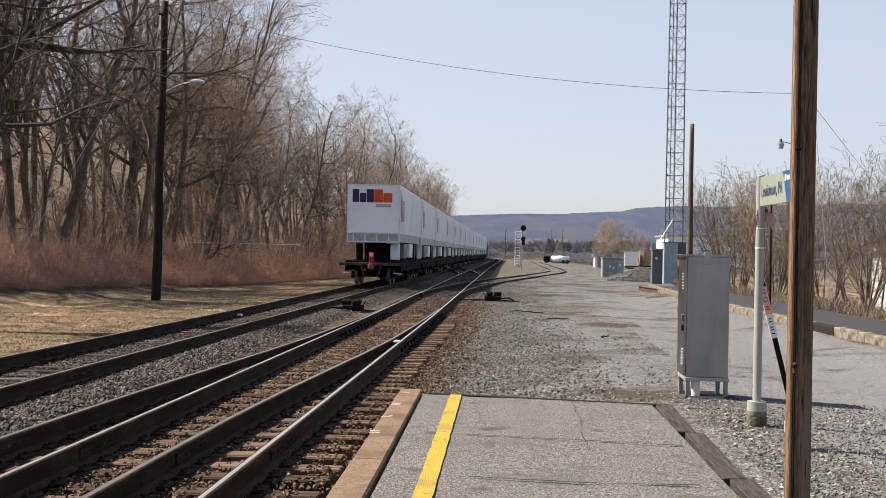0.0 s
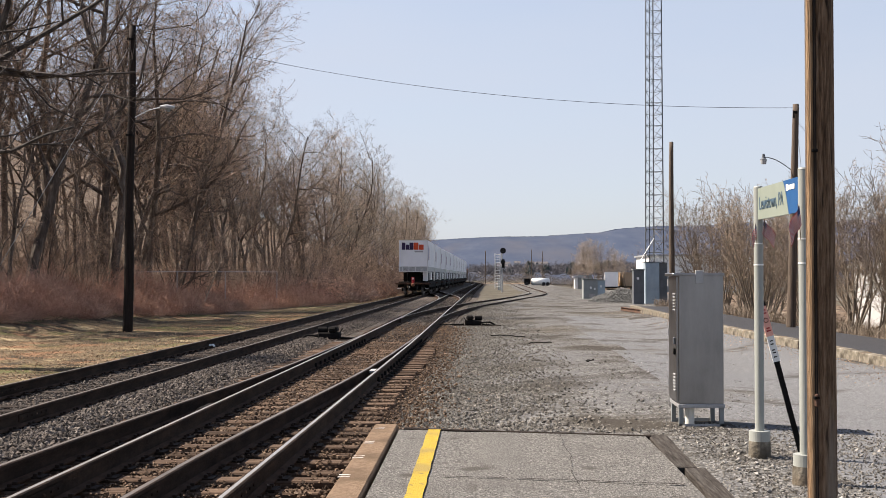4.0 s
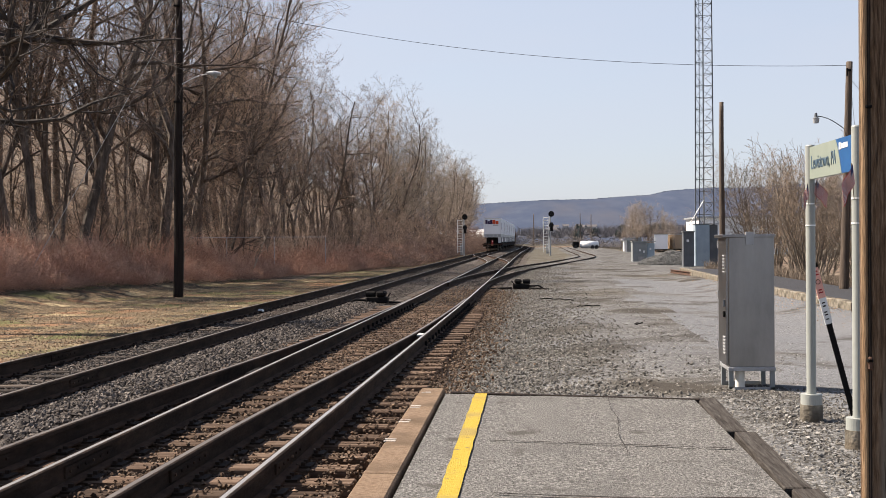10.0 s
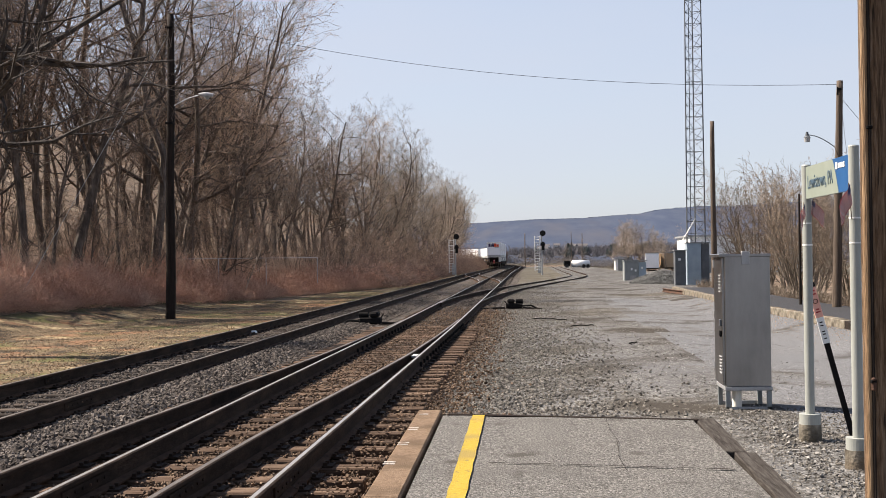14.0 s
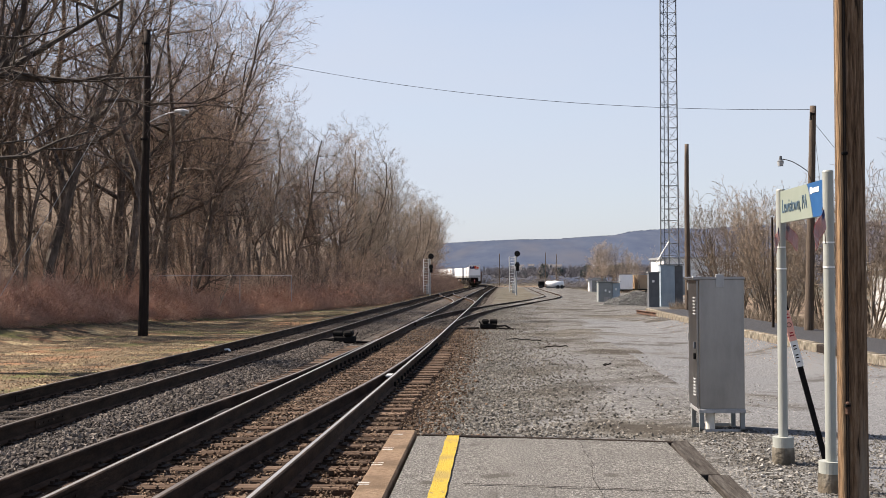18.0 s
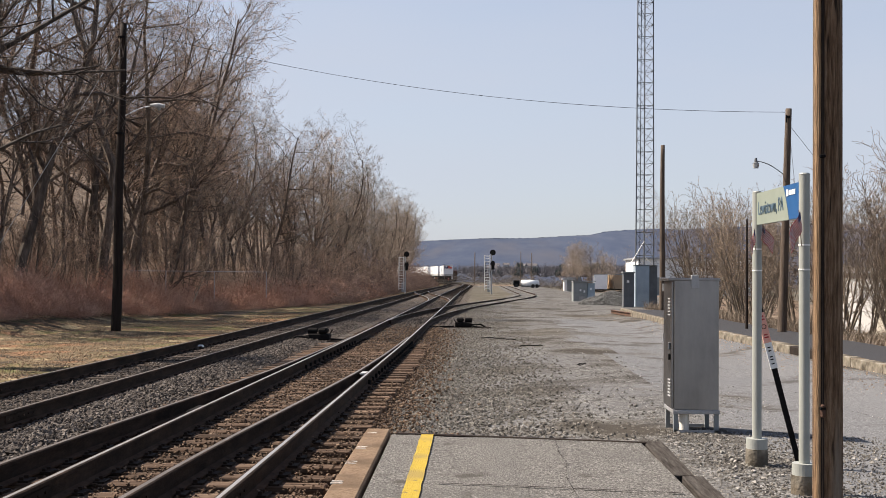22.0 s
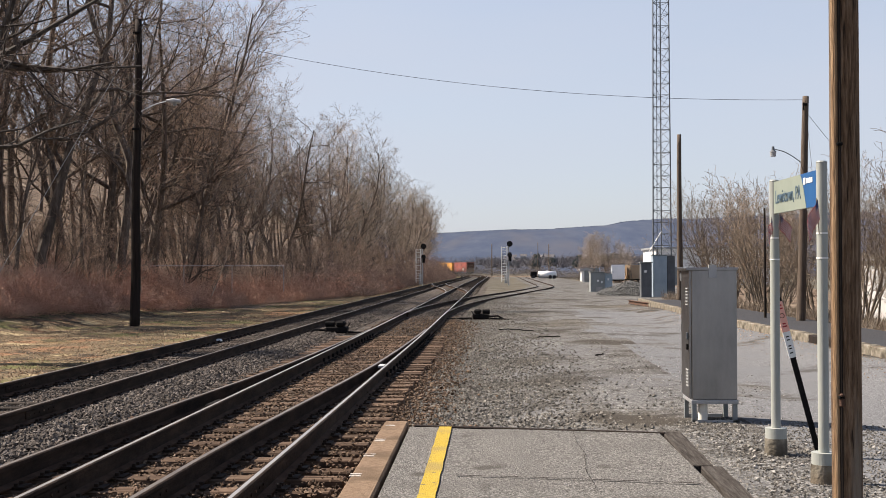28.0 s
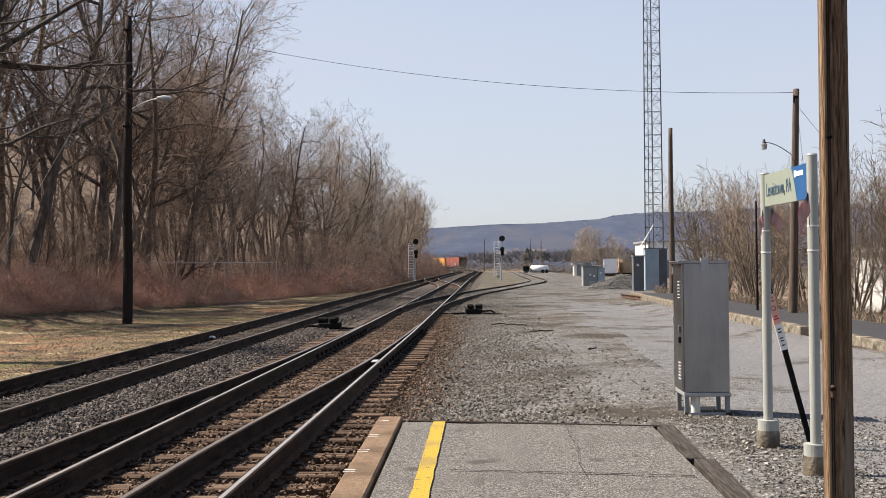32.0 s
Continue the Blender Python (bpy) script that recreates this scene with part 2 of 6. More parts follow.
M = {
    "gravel": packed_stones("gravel", [(0.024, 0.023, 0.022), (0.065, 0.064, 0.061), (0.11, 0.108, 0.103), (0.27, 0.264, 0.253)], 30.0, [((0.11, 0.11, 0.113), 0.3, 0.48, 0.6, 0.6), ((0.078, 0.067, 0.048), 0.2, 0.5, 0.6, 0.65), ((0.036, 0.031, 0.026), 0.4, 0.5, 0.6, 0.8), ((0.036, 0.032, 0.028), 2.0, 0.56, 0.64, 0.75), ((0.22, 0.215, 0.205), 9.0, 0.62, 0.68, 0.55), ((0.032, 0.03, 0.027), 7.0, 0.6, 0.66, 0.6)], depth=0.8),
    "ballast_bed": packed_stones("ballast_bed", [(0.016, 0.013, 0.011), (0.04, 0.034, 0.029), (0.075, 0.065, 0.057), (0.15, 0.135, 0.122)], 17.0, [((0.06, 0.04, 0.028), 0.6, 0.48, 0.64, 0.7), ((0.022, 0.018, 0.015), 1.4, 0.54, 0.64, 0.7)], depth=0.8),
    "stone": material("stone", [(0.07, 0.067, 0.062), (0.18, 0.173, 0.163), (0.33, 0.319, 0.305)], 0.9, scale=9, island=0.55, bump=0.3, spec=0.15),
    "fine_gravel": packed_stones("fine_gravel", [(0.05, 0.051, 0.053), (0.095, 0.097, 0.1), (0.13, 0.132, 0.137), (0.23, 0.23, 0.232)], 52.0, [((0.118, 0.121, 0.127), 0.4, 0.46, 0.6, 0.6), ((0.078, 0.07, 0.056), 0.3, 0.53, 0.62, 0.6), ((0.045, 0.041, 0.036), 0.6, 0.55, 0.63, 0.75), ((0.24, 0.237, 0.23), 12.0, 0.65, 0.7, 0.6)], depth=0.5),
    "heap_stone": material("heap_stone", [(0.07, 0.07, 0.068), (0.13, 0.13, 0.127), (0.2, 0.2, 0.195)], 0.9, scale=9, island=0.4, bump=0.3, spec=0.15),
    "stone_rusty": material("stone_rusty", [(0.045, 0.028, 0.018), (0.105, 0.07, 0.047), (0.20, 0.15, 0.11)], 0.9, scale=9, island=0.55, bump=0.3, spec=0.15),
    "stone_pale": material("stone_pale", [(0.125, 0.115, 0.097), (0.20, 0.19, 0.17), (0.29, 0.278, 0.26)], 0.9, scale=9, island=0.4, bump=0.3),
    "grass": material("grass", [(0.0425, 0.0319, 0.0201), (0.124, 0.0932, 0.059), (0.295, 0.224, 0.147)], 0.95, scale=14, detail=14, bump=1, bump_scale=40, spots=[((0.1, 0.0979, 0.0425), 0.3, 0.5, 0.6), ((0.201, 0.112, 0.0661), 0.45, 0.54, 0.63), ((0.319, 0.254, 0.153), 0.7, 0.57, 0.64), ((0.0472, 0.0378, 0.0283), 1.1, 0.52, 0.62), ((0.0413, 0.0354, 0.026), 5.0, 0.58, 0.64)], spec=0.05),
    "far_ground": material("far_ground", [(0.06, 0.053, 0.041), (0.105, 0.094, 0.072)], 0.95, scale=1.5, detail=10, bump=0.6, bump_scale=12, spots=[((0.11, 0.104, 0.09), 0.3, 0.5, 0.65), ((0.05, 0.046, 0.038), 0.9, 0.54, 0.64)], spec=0.05),
    "asphalt_old": material("asphalt_old", [(0.0246, 0.023, 0.0213), (0.119, 0.115, 0.107), (0.312, 0.298, 0.279)], 0.92, scale=55, detail=4, bump=1, bump_scale=85, spots=[((0.0984, 0.0943, 0.0877), 1.1, 0.52, 0.8), ((0.0738, 0.0689, 0.0615), 3.4, 0.6, 0.72)], spec=0.08),
    "asphalt": material("asphalt", [(0.0312, 0.0322, 0.0354), (0.051, 0.0515, 0.0551)], 0.75, scale=20, detail=8, bump=0.4, bump_scale=90, spots=((0.0416, 0.0416, 0.0437), 0.8, 0.45, 0.7), spec=0.08),
    "yellow": material("yellow", [(0.312, 0.217, 0.0287), (0.41, 0.303, 0.0615)], 0.88, scale=30, detail=10, bump=0.7, bump_scale=120, spots=[((0.148, 0.123, 0.0738), 14, 0.62, 0.7), ((0.262, 0.197, 0.0656), 2.0, 0.5, 0.66)], spec=0.08),
    "kerb": material("kerb", [(0.102, 0.0663, 0.0425), (0.157, 0.109, 0.0731), (0.2, 0.146, 0.104)], 0.9, scale=30, detail=8, bump=0.5, bump_scale=90, spots=((0.085, 0.0595, 0.0391), 2.0, 0.48, 0.7), spec=0.1),
    "concrete": material("concrete", [(0.085, 0.074, 0.058), (0.165, 0.146, 0.115), (0.26, 0.238, 0.2)], 0.9, scale=6, detail=11, bump=0.9, bump_scale=24, spots=[((0.045, 0.038, 0.029), 1.9, 0.5, 0.62), ((0.15, 0.10, 0.058), 0.9, 0.55, 0.65)], spec=0.1),
    "rail": material("rail", [(0.011, 0.0075, 0.006), (0.03, 0.02, 0.0145), (0.058, 0.037, 0.026)], 0.8, scale=7, bump=0.4, bump_scale=50, stretch=(1, 0.25, 1), spec=0.1),
    "rail_head": material("rail_head", [(0.34, 0.325, 0.31), (0.5, 0.485, 0.465)], 0.3, metal=0.6, scale=6, stretch=(1, 0.05, 1)),
    "rail_dull": material("rail_dull", [(0.09, 0.075, 0.064), (0.17, 0.148, 0.13)], 0.45, metal=0.4, scale=9, stretch=(1, 0.1, 1)),
    "tie": material("tie", [(0.0112, 0.00868, 0.00713), (0.0347, 0.0267, 0.0217), (0.0775, 0.0608, 0.0496)], 0.95, scale=8, detail=8, bump=0.9, bump_scale=25, stretch=(0.0744, 0.62, 0.62), per_object=0.5, spec=0.1),
    "black_steel": material("black_steel", [(0.006, 0.006, 0.0065), (0.016, 0.015, 0.014)], 0.9, scale=6, bump=0.3, spec=0.06),
    "bark": material("bark", [(0.0348, 0.0261, 0.0203), (0.0899, 0.0682, 0.0536), (0.181, 0.145, 0.116)], 0.95, scale=5, detail=8, bump=0.8, bump_scale=14, stretch=(1.45, 1.45, 0.362), per_object=0.3),
    "bark_dark": material("bark_dark", [(0.0156, 0.013, 0.0117), (0.039, 0.0325, 0.0286), (0.0806, 0.0689, 0.0598)], 0.95, scale=5, detail=8, bump=0.8, bump_scale=14, stretch=(1, 1, 0.25)),
    "bark_pale": material("bark_pale", [(0.0691, 0.0553, 0.0438), (0.15, 0.121, 0.0943), (0.23, 0.19, 0.15)], 0.95, scale=5, detail=8, bump=0.8, bump_scale=14, stretch=(1, 1, 0.25)),
    "twig_dark": material("twig_dark", [(0.0525, 0.042, 0.036), (0.128, 0.102, 0.084)], 0.9, scale=0.6, island=0.4, spec=0.2),
    "twig": material("twig", [(0.168, 0.12, 0.0896), (0.364, 0.266, 0.2)], 0.9, scale=0.6, per_object=0.35, island=0.4, spec=0.2),
    "twig_pale": material("twig_pale", [(0.179, 0.143, 0.112), (0.336, 0.274, 0.215)], 0.9, scale=0.6, per_object=0.3, island=0.4, spec=0.2),
    "bramble": material("bramble", [(0.274, 0.146, 0.101), (0.405, 0.238, 0.172), (0.536, 0.368, 0.274)], 0.95, scale=0.35, island=0.35, spec=0.1),
    "brush_dark": material("brush_dark", [(0.105, 0.07, 0.056), (0.175, 0.122, 0.1), (0.26, 0.195, 0.165)], 0.95, scale=0.35, island=0.35, spec=0.1),
    "pole_wood": material("pole_wood", [(0.0312, 0.0175, 0.01), (0.144, 0.09, 0.055), (0.263, 0.185, 0.125)], 0.88, scale=5, detail=13, bump=1, bump_scale=9, stretch=(17.5, 17.5, 1.38), spots=[((0.2, 0.165, 0.131), 0.5, 0.52, 0.66), ((0.0225, 0.015, 0.01), 1.6, 0.6, 0.66)], spec=0.15),
    "strip_wood": material("strip_wood", [(0.104, 0.0572, 0.0286), (0.234, 0.146, 0.078), (0.325, 0.221, 0.13)], 0.85, scale=5, detail=12, bump=0.8, bump_scale=12, stretch=(14, 14, 0.9)),
    "pole_grey": material("pole_grey", [(0.045, 0.032, 0.023), (0.085, 0.062, 0.046), (0.14, 0.108, 0.08)], 0.9, scale=6, detail=10, bump=0.7, stretch=(5, 5, 0.2)),
    "pole_dark": material("pole_dark", [(0.009, 0.007, 0.006), (0.028, 0.02, 0.016)], 0.85, scale=6, detail=8, bump=0.5, stretch=(2, 2, 0.15), spec=0.15),
    "aluminium": material("aluminium", [(0.20, 0.20, 0.205), (0.27, 0.27, 0.275), (0.33, 0.33, 0.335)], 0.34, metal=1.0, scale=1.6, detail=8, bump=0.08, bump_scale=5, stretch=(1.5, 1.5, 0.5)),
    "post_paint": material("post_paint", [(0.248, 0.262, 0.241), (0.294, 0.308, 0.285)], 0.5, scale=3, bump=0.1),
    "galvanised": material("galvanised", [(0.270, 0.277, 0.285), (0.390, 0.398, 0.405)], 0.5, metal=0.5, scale=5),
    "zinc": material("zinc", [(0.27, 0.28, 0.285), (0.36, 0.37, 0.375)], 0.6, scale=5),
    "tie_red": material("tie_red", [(0.0221, 0.0145, 0.0102), (0.0808, 0.0536, 0.0382), (0.178, 0.129, 0.0952)], 0.95, scale=16, detail=10, bump=1, bump_scale=30, stretch=(0.085, 0.85, 0.85), per_object=0.5, spec=0.08),
    "ballast_dark": material("ballast_dark", [(0.034, 0.027, 0.023), (0.08, 0.068, 0.059), (0.15, 0.132, 0.117)], 0.9, scale=9, island=0.6, bump=0.3, spec=0.15),
    "stone_tan": material("stone_tan", [(0.06, 0.055, 0.048), (0.12, 0.111, 0.097), (0.225, 0.208, 0.184)], 0.9, scale=9, island=0.42, bump=0.3, spec=0.15),
    "wheel_steel": material("wheel_steel", [(0.05, 0.045, 0.042), (0.22, 0.21, 0.2)], 0.4, metal=0.5, scale=3, spots=((0.05, 0.035, 0.028), 5, 0.5, 0.6)),
    "rust_and_shade": material("rust_and_shade", [(0.02, 0.014, 0.011), (0.07, 0.035, 0.022), (0.15, 0.075, 0.04)], 0.85, scale=3, bump=0.4),
    "twig_grey": material("twig_grey", [(0.116, 0.0871, 0.0638), (0.243, 0.187, 0.141)], 0.9, scale=0.6, per_object=0.3, island=0.4, spec=0.2),
    "shelter": material("shelter", [(0.24, 0.309, 0.365), (0.338, 0.408, 0.463)], 0.55, metal=0.2, scale=1.5, bump=0.1),
    "grey_paint": material("grey_paint", [(0.165, 0.182, 0.182), (0.231, 0.248, 0.248)], 0.6, scale=2),
    "dark_paint": material("dark_paint", [(0.066, 0.0744, 0.084), (0.108, 0.118, 0.13)], 0.6, scale=2),
    "panel_grey": material("panel_grey", [(0.33, 0.35, 0.345), (0.44, 0.455, 0.45)], 0.55, scale=2, spots=((0.2, 0.19, 0.17), 3.0, 0.55, 0.66)),
    "sign_face": material("sign_face", [(0.185, 0.215, 0.18), (0.215, 0.245, 0.208)], 0.5, scale=3),
    "sign_blue": material("sign_blue", [(0.010, 0.062, 0.175), (0.016, 0.085, 0.22)], 0.45, scale=3),
    "letter_blue": material("letter_blue", [(0.04, 0.075, 0.11), (0.055, 0.095, 0.13)], 0.5),
    "white_paint": material("white_paint", [(0.64, 0.645, 0.635), (0.74, 0.745, 0.735)], 0.5, scale=1.5, spots=((0.5, 0.49, 0.46), 0.9, 0.55, 0.8)),
    "trailer_skin": material("trailer_skin", [(0.80, 0.81, 0.82), (0.88, 0.885, 0.89)], 0.35, scale=0.8, spots=((0.7, 0.71, 0.72), 0.6, 0.5, 0.8)),
    "logo_purple": material("logo_purple", [(0.022, 0.008, 0.05), (0.03, 0.01, 0.06)], 0.5),
    "logo_faded": material("logo_faded", [(0.26, 0.24, 0.36), (0.33, 0.31, 0.43)], 0.5),
    "logo_faded_red": material("logo_faded_red", [(0.48, 0.24, 0.2), (0.54, 0.31, 0.27)], 0.5),
    "logo_orange": material("logo_orange", [(0.60, 0.06, 0.012), (0.66, 0.08, 0.018)], 0.5),
    "logo_grey": material("logo_grey", [(0.36, 0.38, 0.37), (0.4, 0.42, 0.41)], 0.5),
    "rust_steel": material("rust_steel", [(0.09, 0.045, 0.03), (0.2, 0.09, 0.05), (0.27, 0.14, 0.08)], 0.85, scale=4, bump=0.4),
    "boxcar_red": material("boxcar_red", [(0.17, 0.038, 0.03), (0.25, 0.065, 0.048)], 0.8, scale=0.9, spots=((0.10, 0.045, 0.035), 0.5, 0.52, 0.68)),
    "boxcar_orange": material("boxcar_orange", [(0.36, 0.16, 0.03), (0.47, 0.23, 0.05)], 0.8, scale=0.9, spots=((0.2, 0.11, 0.04), 0.5, 0.54, 0.7)),
    "hopper_tan": material("hopper_tan", [(0.36, 0.25, 0.155), (0.46, 0.33, 0.215)], 0.8, scale=0.7),
    "flag_red": material("flag_red", [(0.28, 0.018, 0.025), (0.34, 0.028, 0.035)], 0.8),
    "flag_white": material("flag_white", [(0.44, 0.42, 0.40), (0.5, 0.48, 0.46)], 0.8),
    "flag_navy": material("flag_navy", [(0.02, 0.025, 0.08), (0.03, 0.035, 0.1)], 0.8),
    "marker_orange": material("marker_orange", [(0.66, 0.32, 0.26), (0.74, 0.40, 0.33)], 0.6, scale=6),
    "rubber": material("rubber", [(0.012, 0.012, 0.012), (0.025, 0.025, 0.025)], 0.75),
    "pvc": material("pvc", [(0.62, 0.61, 0.56), (0.70, 0.69, 0.64)], 0.5),
    # wooded ridge: distance haze is put into this blue-grey colour
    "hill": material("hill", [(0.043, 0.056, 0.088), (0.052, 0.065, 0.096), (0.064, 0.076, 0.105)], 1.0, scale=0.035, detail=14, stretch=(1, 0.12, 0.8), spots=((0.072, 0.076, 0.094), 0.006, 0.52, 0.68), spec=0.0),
    "mid_wood": material("mid_wood", [(0.1, 0.088, 0.078), (0.16, 0.14, 0.122)], 1.0, scale=0.02, island=0.08, spec=0.0),
    # valley woods: mauve-grey tint carries the haze of the distance
    "hazed_wood": material("hazed_wood", [(0.095, 0.09, 0.094), (0.14, 0.131, 0.134)], 1.0, scale=0.02, island=0.08, spec=0.0),
    "leaf_floor": material("leaf_floor", [(0.05, 0.036, 0.026), (0.13, 0.094, 0.068), (0.25, 0.19, 0.14)], 0.95, scale=5, detail=12, bump=1, bump_scale=12, spots=[((0.035, 0.026, 0.02), 1.2, 0.5, 0.62), ((0.2, 0.16, 0.12), 0.5, 0.55, 0.65)], spec=0.08),
    "evergreen": material("evergreen", [(0.035, 0.048, 0.045), (0.055, 0.07, 0.062)], 0.9, scale=0.5),
    "roof": material("roof", [(0.085, 0.08, 0.085), (0.12, 0.112, 0.115)], 0.9),
    "wall_cream": material("wall_cream", [(0.35, 0.322, 0.266), (0.406, 0.378, 0.322)], 0.85),
    "siding_grey": material("siding_grey", [(0.3, 0.3, 0.3), (0.4, 0.4, 0.39)], 0.8),
    "rail_rust": material("rail_rust", [(0.03, 0.018, 0.012), (0.085, 0.05, 0.033)], 0.9, scale=12, bump=0.3, stretch=(1, 0.4, 1), spec=0.08),
    "worn_white": material("worn_white", [(0.30, 0.28, 0.25), (0.42, 0.40, 0.37)], 0.9, scale=40, spots=((0.16, 0.115, 0.08), 14, 0.5, 0.6)),
    "undergrowth": material("undergrowth", [(0.315, 0.228, 0.169), (0.544, 0.414, 0.313)], 0.9, scale=0.4, island=0.45, spec=0.1),
    "tower_steel": material("tower_steel", [(0.085, 0.095, 0.105), (0.14, 0.15, 0.16)], 0.55, metal=0.4, scale=5),
    "window_dark": material("window_dark", [(0.03, 0.035, 0.04), (0.05, 0.055, 0.06)], 0.2),
    "signal_lens": material("signal_lens", [(0.02, 0.02, 0.02), (0.03, 0.03, 0.03)], 0.2),
    "old_timber": material("old_timber", [(0.0139, 0.0116, 0.00975), (0.0442, 0.0386, 0.034), (0.0788, 0.0721, 0.0651)], 0.95, scale=22, detail=12, bump=0.8, bump_scale=14, stretch=(2.33, 0.163, 2.33), spec=0.08),
    "dry_blade": material("dry_blade", [(0.115, 0.092, 0.0575), (0.241, 0.19, 0.124)], 0.95, scale=0.8, island=0.4, spec=0.1),
    "leaf_litter": material("leaf_litter", [(0.10, 0.06, 0.037), (0.22, 0.15, 0.098), (0.36, 0.27, 0.19)], 0.95, scale=3, island=0.5, spec=0.1),
}


# ---- building helpers ----
def part(name, bm, mat, parent=None, label="", smooth=False):
    me = bpy.data.meshes.new(name)
    bm.to_mesh(me)
    bm.free()
    me.materials.append(M[mat])
    if smooth:
        for p in me.polygons:
            p.use_smooth = True
    ob = new(name, me)
    if parent is not None:
        ob.parent = parent
    if label:
        ob["label"] = label
    return ob


def raw(name, verts, faces, mat, parent=None, label=""):
    me = bpy.data.meshes.new(name)
    me.from_pydata(verts, [], faces)
    me.update()
    me.materials.append(M[mat])
    ob = new(name, me)
    if parent is not None:
        ob.parent = parent
    if label:
        ob["label"] = label
    return ob


def thing(name, at=(0, 0, 0), turn=0.0, label="", category="", group="", kind=""):
    ob = new(name)
    ob.matrix_basis = pose(*at, 0, 0, turn)
    return tagged(ob, label, category, group, kind)


def box(bm, x0, x1, y0, y1, z0, z1, bevel=0.0, m=None):
    b2 = bmesh.new() if bevel else bm
    r = bmesh.ops.create_cube(b2, size=1.0, matrix=Matrix.Translation(((x0 + x1) / 2, (y0 + y1) / 2, (z0 + z1) / 2)) @ Matrix.Diagonal((x1 - x0, y1 - y0, z1 - z0, 1)))
    if bevel:
        bmesh.ops.bevel(b2, geom=b2.edges[:], offset=bevel, segments=1, affect="EDGES")
        if m is not None:
            bmesh.ops.transform(b2, matrix=m, verts=b2.verts)
        me = bpy.data.meshes.new("tmp")
        b2.to_mesh(me)
        b2.free()
        bm.from_mesh(me)
        bpy.data.meshes.remove(me)
    elif m is not None:
        bmesh.ops.transform(bm, matrix=m, verts=r["verts"])
    return bm


def boxes(*list_of, bevel=0.0):
    bm = bmesh.new()
    for b in list_of:
        box(bm, *b, bevel=bevel)
    return bm


def rod(bm, a, b, r0, r1=None, sides=8, caps=True):
    """A tapered rod from a to b."""
    a, b = Vector(a), Vector(b)
    d = b - a
    q = d.to_track_quat("Z", "Y").to_matrix().to_4x4()
    bmesh.ops.create_cone(bm, cap_ends=caps, segments=sides, radius1=r0, radius2=r0 if r1 is None else r1, depth=d.length,
                          matrix=Matrix.Translation((a + b) / 2) @ q)
    return bm


def tube(points, radii, sides=10):
    """One closed tube through the points, with a radius at each."""
    bm = bmesh.new()
    rings = []
    for i, p in enumerate(points):
        p = Vector(p)
        d = (Vector(points[min(i + 1, len(points) - 1)]) - Vector(points[max(i - 1, 0)])).normalized()
        u = d.cross(Vector((0, 1, 0.001))).normalized()
        w = d.cross(u)
        rings.append([bm.verts.new(p + (u * math.cos(6.28319 * k / sides) + w * math.sin(6.28319 * k / sides)) * radii[i]) for k in range(sides)])
    for a, b in zip(rings, rings[1:]):
        for k in range(sides):
            bm.faces.new((a[k], a[(k + 1) % sides], b[(k + 1) % sides], b[k]))
    bm.faces.new(list(reversed(rings[0])))
    bm.faces.new(rings[-1])
    bmesh.ops.recalc_face_normals(bm, faces=bm.faces)
    return bm


def rods(*list_of, sides=8):
    bm = bmesh.new()
    for a, b, *r in list_of:
        rod(bm, a, b, *r, sides=sides)
    return bm


def text_mesh(name, body, size, mat, parent, m, squeeze=1.0, thick=0.002, bold=0.0):
    cu = bpy.data.curves.new(name, "FONT")
    cu.body, cu.size, cu.extrude, cu.offset = body, size, thick, bold
    tmp = bpy.data.objects.new(name, cu)
    scene.collection.objects.link(tmp)
    me = bpy.data.meshes.new_from_object(tmp.evaluated_get(bpy.context.evaluated_depsgraph_get()))
    bpy.data.objects.remove(tmp)
    me.transform(m @ Matrix.Diagonal((squeeze, 1, 1, 1)))
    me.materials.clear()
    me.materials.append(M[mat])
    ob = new(name, me)
    ob.parent = parent
    return ob


# ---- lie of the land ----
def drift(y):
    """How far the tracks bear to the left at y."""
    d = -0.0055 * min(max(y - 28.0, 0.0), 105.0)
    if y > 240:
        d -= (y - 240.0) ** 2 / 1900.0
    if y > 315:
        e = min(y, 400.0)
        d -= (e - 315.0) ** 2 / 220.0 + max(0.0, y - 400.0) * 0.77
    return d


A_MID, B_MID, GAUGE = -6.35, -2.72, 1.505     # track middles, distance between rail-head middles


def smooth_step(v, a, b):
    t = min(max((v - a) / (b - a), 0.0), 1.0)
    return t * t * (3 - 2 * t)


def side_mid(y):
    """The middle of the siding, from the turnout off the main track."""
    t = min(max((y - 41.5) / 80.0, 0.0), 1.0)
    return B_MID + drift(y) + 7.7 * t * t * (3 - 2 * t)


